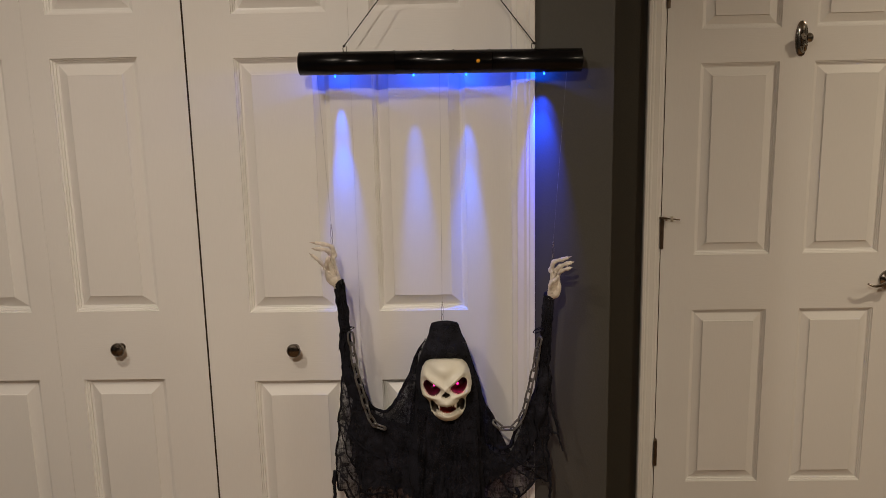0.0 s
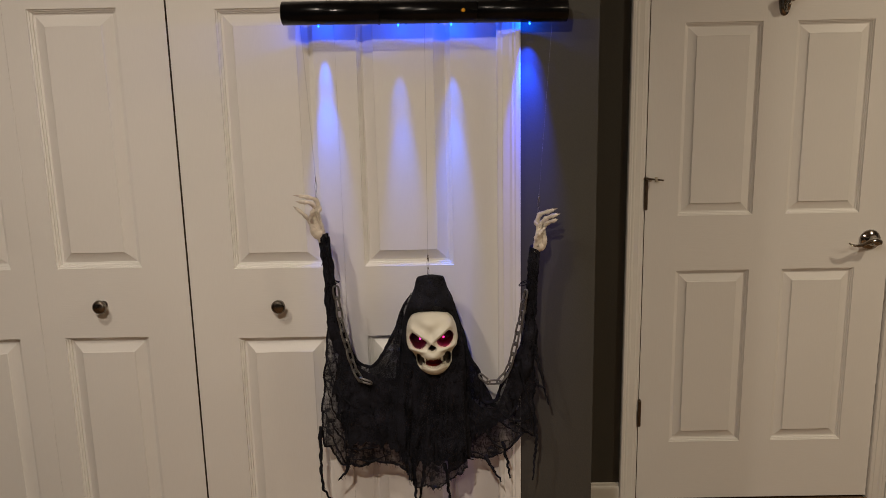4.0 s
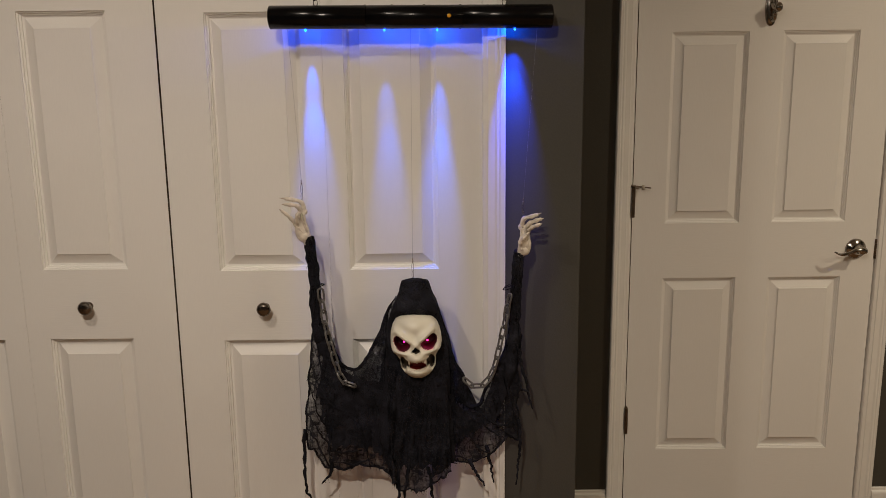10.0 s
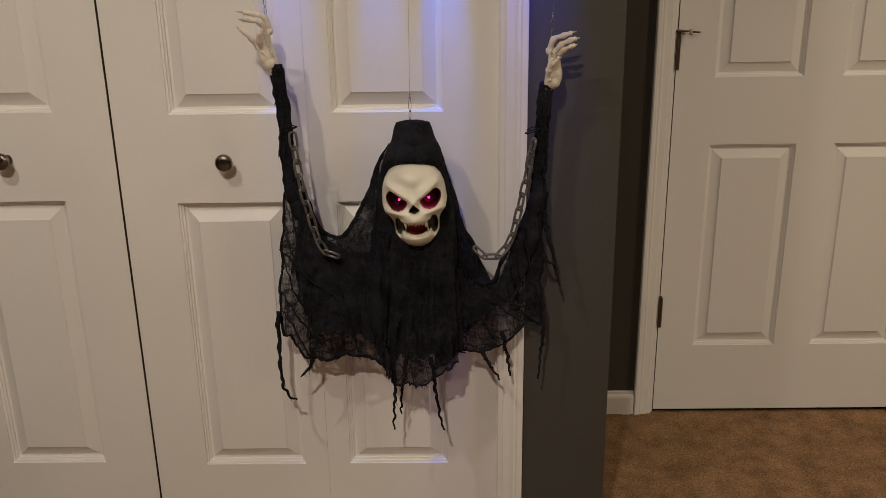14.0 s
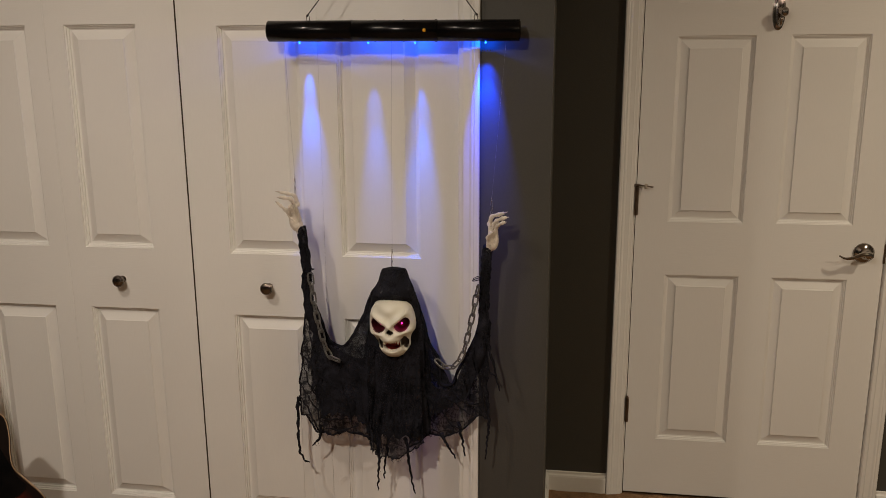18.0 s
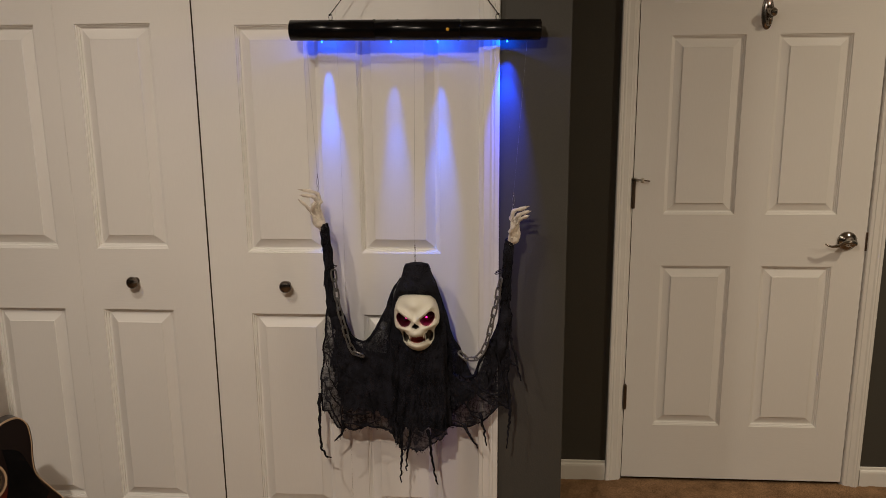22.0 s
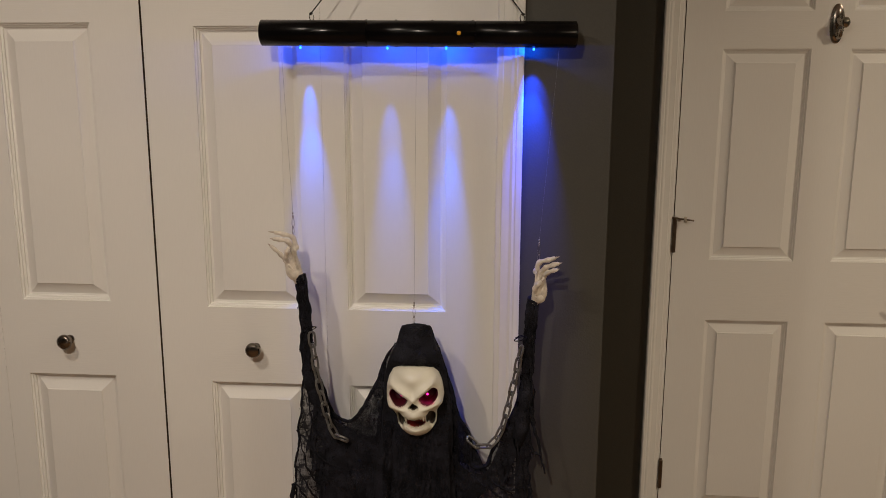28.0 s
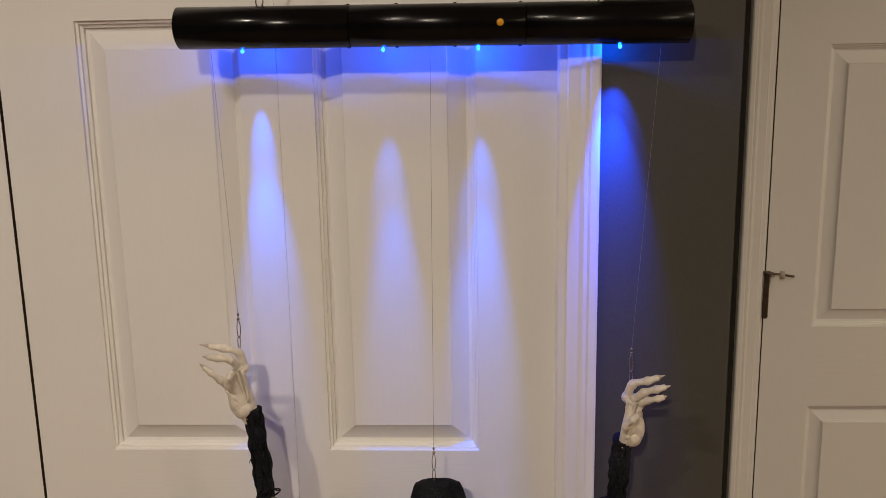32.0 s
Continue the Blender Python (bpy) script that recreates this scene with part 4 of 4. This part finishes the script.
# folds between the hood and the arms, sheer and double
add_drape(bm, ((0.690, 0.790), (0.719, 0.812), (0.743, 0.852), (0.780, 0.935)), ((0.700, 0.730), (0.735, 0.725), (0.765, 0.735), (0.795, 0.745)), -0.088, SHEER, 30, 24, 41.0, 0.006, 0.012)
add_drape(bm, ((0.904, 0.945), (0.922, 0.880), (0.938, 0.816), (0.962, 0.766)), ((0.905, 0.730), (0.925, 0.715), (0.945, 0.705), (0.967, 0.700)), -0.090, SHEER, 30, 24, 43.0, 0.006, 0.012)
# rolled edges of the sheets
for line, r in ((hem_l, 0.0026), (top_l, 0.0046), (hem_r, 0.0022), (top_r, 0.0048), (hem_c, 0.0018)):
    k0 = noise.noise(line[0] * 31)
    tube(bm, line, lambda f, r=r, k0=k0: r * (1.0 if r < 0.004 else 0.35 + 0.65 * step(min(f, 1 - f), 0, 0.18)) * (1.0 + 0.5 * noise.noise(Vector((f * 22, k0, 1)))), 7, CLOTH)
# gathered ropes and creases of cloth across the wings
ROPES_OF_CLOTH = (((0.579, 0.772), (0.600, 0.750), (0.637, 0.692)), ((0.586, 0.750), (0.604, 0.680), (0.628, 0.640), (0.636, 0.590)), ((0.576, 0.690), (0.598, 0.640), (0.622, 0.600), (0.630, 0.545)),
                  ((0.590, 0.805), (0.612, 0.742), (0.645, 0.700), (0.690, 0.668)), ((0.572, 0.650), (0.590, 0.620), (0.612, 0.566), (0.628, 0.530)), ((0.606, 0.860), (0.616, 0.790), (0.650, 0.730)),
                  ((0.632, 0.588), (0.660, 0.580), (0.706, 0.586)), ((0.640, 0.556), (0.690, 0.548), (0.740, 0.566)), ((0.690, 0.700), (0.712, 0.620), (0.728, 0.535)),
                  ((0.930, 0.610), (0.938, 0.572), (0.975, 0.556)), ((0.965, 0.640), (1.000, 0.590), (1.030, 0.572)), ((1.000, 0.690), (1.045, 0.650), (1.092, 0.655)), ((0.965, 0.690), (1.020, 0.640), (1.070, 0.612)),
                  ((1.060, 0.800), (1.078, 0.720), (1.096, 0.620)), ((0.905, 0.610), (0.920, 0.560), (0.945, 0.548)))
for n, line in enumerate(ROPES_OF_CLOTH):
    p = [q + 0.005 * noise.noise_vector(q * 55 + Vector((n, 0, 0))) for q in spline([(x, -0.097, z) for x, z in line], 36)]
    tube(bm, p, lambda f: 0.0017 * (0.5 + bell(f, 0.5, 0.4)) * (1 + 0.6 * noise.noise(Vector((f * 14, n, 8)))), 6, CLOTH)
# sleeves: gathered cloth over the arms
ARMS = (([(0.597, -0.092, 1.132), (0.601, -0.090, 1.085), (0.606, -0.088, 1.035), (0.606, -0.086, 0.988), (0.606, -0.084, 0.940), (0.611, -0.082, 0.890), (0.624, -0.080, 0.845), (0.652, -0.080, 0.806)], 2.0, 0.0125),
        ([(1.100, -0.092, 1.090), (1.093, -0.090, 1.042), (1.091, -0.088, 0.995), (1.089, -0.086, 0.947), (1.088, -0.086, 0.900), (1.086, -0.086, 0.850), (1.080, -0.084, 0.790), (1.066, -0.084, 0.735)], 5.0, 0.0135))
for line, seed, r0 in ARMS:
    p = [q + 0.0035 * noise.noise_vector(q * 60 + Vector((seed, 0, 0))) for q in spline(line, 90)]
    tube(bm, p, lambda f: (r0 - 0.001 * bell(f, 0.3, 0.2) + 0.006 * step(f, 0.5, 0.85) - 0.010 * step(f, 0.85, 1.0)) * (1 + 0.16 * noise.noise(Vector((f * 13, seed, 2)))) * (1.14 if f < 0.03 else 1), 18, CLOTH, flat=0.8)
    for k in range(6):
        q = [v + Vector((0.012 * math.cos(k * 1.3 + 6 * i / len(p)), -0.012 * abs(math.sin(k * 1.3 + 5 * i / len(p))), 0)) for i, v in enumerate(p[2:76])]
        tube(bm, q, lambda f: 0.0024 + 0.0018 * noise.noise(Vector((f * 26, k, seed))), 6, CLOTH)
        for i in range(6 + 2 * k, 70, 9):
            w = noise.noise_vector(q[i] * 130 + Vector((k, 0, 0)))
            tube(bm, [q[i], q[i] + Vector((0.010 * w.x, -0.002, -0.004)), q[i] + Vector((0.017 * w.x, 0.003 * w.y, -0.010 + 0.008 * w.z))], lambda f: 0.0011 * (1.2 - f), 5, CLOTH)
# twists of wire that hold the chains
for wx, wz, side in ((0.618, 1.012, -1), (1.072, 1.002, -1)):
    ring = [Vector((wx + 0.013 * math.cos(a), -0.104 + 0.012 * math.sin(a), wz + 0.004 * math.cos(a))) for a in (2 * math.pi * k / 18 for k in range(19))]
    tube(bm, ring + [ring[-1] + Vector((side * 0.012, -0.004, 0.005)), ring[-1] + Vector((side * 0.024, -0.006, -0.001))], 0.0011, 6, CLOTH)
# torn strands: (x, z) places down each
STRANDS = (((0.564, 0.640), (0.561, 0.560), (0.563, 0.479), (0.574, 0.450), (0.590, 0.440)), ((0.632, 0.560), (0.626, 0.526), (0.616, 0.510), (0.605, 0.496)), ((0.792, 0.560), (0.798, 0.493), (0.796, 0.441), (0.793, 0.379)),
           ((0.822, 0.540), (0.817, 0.494), (0.810, 0.450), (0.808, 0.406)), ((0.872, 0.540), (0.879, 0.500), (0.881, 0.461), (0.889, 0.408), (0.898, 0.369)), ((0.975, 0.562), (0.987, 0.541), (1.000, 0.515), (1.014, 0.493)),
           ((1.022, 0.590), (1.026, 0.559), (1.033, 0.525), (1.038, 0.487)), ((1.098, 0.850), (1.104, 0.810), (1.118, 0.762), (1.126, 0.721), (1.135, 0.693)), ((1.096, 0.760), (1.108, 0.745), (1.122, 0.742)),
           ((1.100, 0.660), (1.103, 0.595), (1.100, 0.543), (1.094, 0.483)))
for n, pts in enumerate(STRANDS):
    line = [q + 0.0045 * noise.noise_vector(q * 75 + Vector((0, n, 0))) for q in spline([(x, -0.088 - 0.010 * (n % 3), z) for x, z in pts], 40)]
    tube(bm, line, lambda f: (0.0050 - 0.0032 * f) * (1 + 0.55 * noise.noise(Vector((f * 18, n, 4)))), 7, CLOTH)
    for k in range(5):
        q = line[8 + 6 * k]
        w = noise.noise_vector(q * 90)
        tube(bm, [q, q + Vector((0.008 * w.x, 0.003, -0.006)), q + Vector((0.017 * w.x, 0.002, -0.012 + 0.010 * w.z))], lambda f: 0.0007 * (1.2 - f), 5, CLOTH)
# frayed threads along the hems
for n, line in enumerate((hem_l, hem_c, hem_r)):
    for k in range(4, len(line) - 4, 2):
        q, w = line[k], noise.noise_vector(line[k] * 140 + Vector((n, 0, 0)))
        tube(bm, [q, q + Vector((0.006 * w.x, 0.001, -0.005)), q + Vector((0.013 * w.x, 0.002 * w.y, -0.011 + 0.009 * w.z))], lambda f: 0.0004 * (1.3 - f), 4, CLOTH)
fig = new("hanging_reaper_figure", mesh_of("hanging_reaper_figure", bm, [M_BONE, M_SOCKET, M_SOOT, M_MOUTH, M_TEETH, M_EYE, M_CLAW, M_NAIL, M_SHEER, M_CLOTH]))
tagged(fig, "skull-faced figure in torn black gauze with glowing pink eyes", "halloween figure")
for ex, ez in ((0.8225, 0.8885), (0.8785, 0.8846)):
    data = bpy.data.lights.new("eye_lamp", "POINT")
    data.energy, data.color, data.shadow_soft_size = 0.0022, (1.0, 0.02, 0.14), 0.001
    new("eye_lamp", data).location = (ex, -0.150, ez)


# ---- grey chains draped on the figure ----
def link_mesh():
    bm = bmesh.new()
    a, b, path = 0.0068, 0.0098, []
    for k in range(28):
        t = 2 * math.pi * k / 28
        path.append(Vector((a * math.cos(t), 0, a * math.sin(t) + math.copysign(b, math.sin(t)) * min(1, abs(math.sin(t)) * 3))))
    path.append(path[0].copy())
    tube(bm, path, 0.0025, 8, caps=False)
    bmesh.ops.remove_doubles(bm, verts=bm.verts, dist=0.0002)
    return mesh_of("link", bm, M_CHAIN)


LINK = link_mesh()


def chain(points, label):
    root = thing("plastic_chain", label, "chain", group="chains on the figure")
    fine = spline(points, 400)
    done, n, pitch = 0.0, 0, 0.0262
    stops = [fine[0]]
    for p, q in zip(fine, fine[1:]):
        done += (q - p).length
        if done >= pitch:
            stops.append(q)
            done = 0.0
    for n, (p, q) in enumerate(zip(stops, stops[1:])):
        ob = new("link", LINK)
        ob.parent = root
        way = (q - p).normalized()
        turn = way.to_track_quat("Z", "Y").to_matrix().to_4x4()
        ob.matrix_basis = Matrix.Translation((p + q) / 2) @ turn @ pose(0, 0, 0, 0, 0, 30 + (90 if n % 2 else 0) + 12 * noise.noise(p * 50))
    return root


chain([(0.622, -0.110, 1.004), (0.625, -0.112, 0.970), (0.629, -0.112, 0.938), (0.633, -0.114, 0.906), (0.646, -0.116, 0.850), (0.661, -0.118, 0.794), (0.674, -0.120, 0.773), (0.690, -0.122, 0.763), (0.706, -0.122, 0.782)], "grey plastic chain looped from sleeve to robe")
chain([(0.964, -0.118, 0.778), (0.981, -0.118, 0.762), (0.998, -0.116, 0.756), (1.017, -0.114, 0.766), (1.029, -0.112, 0.784), (1.041, -0.112, 0.817), (1.055, -0.112, 0.881), (1.065, -0.112, 0.929), (1.071, -0.112, 0.968), (1.078, -0.112, 0.994)], "grey plastic chain looped from robe to wrist")


# ---- guitar in front of the closet doors ----
def guitar_outline():
    """The right side goes horn, cutaway waist, lower bout; the left side is a full shoulder."""
    right = [(0.030, 0.548), (0.050, 0.568), (0.078, 0.582), (0.112, 0.582), (0.134, 0.556), (0.135, 0.505), (0.127, 0.455), (0.128, 0.410), (0.155, 0.362), (0.192, 0.300), (0.216, 0.215), (0.215, 0.125), (0.172, 0.050), (0.090, 0.008), (0.0, 0.0)]
    left = [(-0.090, 0.008), (-0.172, 0.050), (-0.215, 0.125), (-0.222, 0.205), (-0.205, 0.285), (-0.160, 0.350), (-0.135, 0.400), (-0.145, 0.450), (-0.152, 0.500), (-0.130, 0.550), (-0.080, 0.572), (-0.030, 0.575), (0.0, 0.570), (0.030, 0.548)]
    return [(0.93 * p.x, p.z) for p in spline([(x, 0, z) for x, z in right + left], 150)][:-1]


def sheet(outline, rings, mats):
    """Lofts an outline through (inset, depth, material) rings and closes both ends."""
    bm = bmesh.new()
    n = len(outline)
    rows = []
    for inset, y in rings:
        row = []
        for k in range(n):
            a, b = Vector(outline[k - 1]), Vector(outline[(k + 1) % n])
            t = (b - a).normalized()
            row.append(bm.verts.new((outline[k][0] - inset * -t.y * -1, y, outline[k][1] - inset * t.x * 1)))
        rows.append(row)
    for i, (p, q) in enumerate(zip(rows, rows[1:])):
        for k in range(n):
            f = bm.faces.new((p[k], p[(k + 1) % n], q[(k + 1) % n], q[k]))
            f.material_index, f.smooth = mats[i], False
    f = bm.faces.new(rows[0])
    f.material_index = mats[-1]
    f = bm.faces.new(rows[-1])
    f.material_index = mats[-1]
    bmesh.ops.recalc_face_normals(bm, faces=bm.faces)
    return bm


guitar = thing("acoustic_guitar", "dark sunburst cutaway guitar standing on a low stand", "guitar", at=(-0.143, -0.479, 0.157))
guitar.rotation_euler = (radians(-11), radians(-3), radians(47))
guitar.scale = (0.9, 0.9, 0.9)
outline = guitar_outline()
part("body", sheet(outline, [(0.0035, -0.040), (0.0, -0.037), (0.0, 0.037), (0.0035, 0.040)], [1, 0, 1, 0]), [M_BURST, M_BIND], guitar)
for inset_y in (-0.0405,):
    pts = [Vector((x, inset_y + 0.002, z)) for x, z in outline] + [Vector((outline[0][0], inset_y + 0.002, outline[0][1]))]
    part("binding", tube(bmesh.new(), pts, 0.0023, 6, caps=False), M_BIND, guitar, "cream edge binding")
guard = spline([(0.050, 0, 0.510), (0.088, 0, 0.490), (0.106, 0, 0.440), (0.122, 0, 0.385), (0.138, 0, 0.350), (0.118, 0, 0.328), (0.070, 0, 0.322), (0.020, 0, 0.340), (0.036, 0, 0.380), (0.052, 0, 0.440), (0.050, 0, 0.510)], 60)[:-1]
bm = sheet([(p.x, p.z) for p in guard], [(0.001, -0.0430), (0.0, -0.0420), (0.0, -0.0402)], [0, 0, 0])
part("pickguard", bm, M_TUBE, guitar, "glossy black pickguard")
part("rosette", lathe([(-0.0402, 0.058), (-0.0432, 0.058), (-0.0432, 0.053), (-0.0402, 0.053)], "y", 44, at=(-0.012, 0, 0.435)), M_BIND, guitar, "pale ring round the sound hole")
part("bridge", box(-0.075, 0.075, -0.050, -0.040, 0.150, 0.178, bevel=0.003), M_ROSE, guitar)
part("sound_hole", lathe([(-0.0402, 0.052), (-0.0408, 0.052), (-0.0408, 0.046), (-0.0402, 0.046)], "y", 40, at=(-0.012, 0, 0.435)), M_ROSE, guitar)
part("neck", box(-0.024, 0.024, -0.046, -0.018, 0.46, 0.935, bevel=0.005), M_ROSE, guitar)
part("headstock", box(-0.036, 0.036, -0.040, -0.024, 0.935, 1.095, bevel=0.004), M_BURST, guitar)

GX, GY, GZ = guitar.location
stand = thing("guitar_stand", "low black tubular stand under the guitar", "guitar stand", at=(GX, GY, 0))
turned = Matrix.Rotation(radians(47), 4, "Z")
for sx in (-0.10, 0.10):
    part("cradle_arm", tube(bmesh.new(), [turned @ Vector(p) for p in ((sx, 0.070, GZ - 0.013), (sx, -0.020, GZ - 0.013), (sx, -0.058, GZ - 0.010), (sx, -0.066, GZ + 0.020))], 0.008, 10), M_CORD, stand)
part("crossbar", tube(bmesh.new(), [turned @ Vector(p) for p in ((-0.10, 0.072, GZ - 0.013), (0.10, 0.072, GZ - 0.013))], 0.008, 10), M_CORD, stand)
for lx, ly in ((-0.16, -0.10), (0.16, -0.10), (0.0, 0.20)):
    leg = part("leg", tube(bmesh.new(), [turned @ Vector((lx * 0.5, 0.072, GZ - 0.013)), turned @ Vector((lx, ly, 0.008))], 0.008, 10), M_CORD, stand)
    part("rubber_foot", lathe([(0.0, 0.011), (0.018, 0.011), (0.022, 0.008)], "z", 14, at=tuple(turned @ Vector((lx, ly, 0)))), M_CORD, leg)

# ---- carpet pile, where the floor is in view ----
rng = np.random.default_rng(7)
X0, X1, Y0, Y1, CELL = 1.20, 3.10, -0.55, FAR_Y - 0.001, 0.0055
nx, ny = int((X1 - X0) / CELL), int((Y1 - Y0) / CELL)
gx, gy = np.meshgrid(np.linspace(X0, X1, nx), np.linspace(Y0, Y1, ny), indexing="ij")
soft = rng.normal(0, 1, (nx, ny))
for k in range(10):
    soft = (soft + np.roll(soft, 1, 0) + np.roll(soft, -1, 0) + np.roll(soft, 1, 1) + np.roll(soft, -1, 1)) / 5
high = 0.0055 + 0.0009 * rng.normal(0, 1, (nx, ny)) + 0.0080 * soft
high = np.clip(high, 0.002, 0.010)
high[0, :] = high[:, 0] = 0.001
gx = gx + rng.normal(0, 0.0011, (nx, ny))
verts = np.stack([gx, gy, high], -1).reshape(-1, 3)
ii, jj = np.meshgrid(np.arange(nx - 1), np.arange(ny - 1), indexing="ij")
a = (ii * ny + jj).reshape(-1)
faces = np.stack([a, a + ny, a + ny + 1, a + 1], -1)
me = bpy.data.meshes.new("carpet_pile")
me.from_pydata(verts.tolist(), [], faces.tolist())
me.polygons.foreach_set("use_smooth", [True] * len(me.polygons))
me.materials.append(M_CARPET)
tagged(new("carpet_pile", me), "short brown carpet tufts by the door", "carpet", kind="stuff")
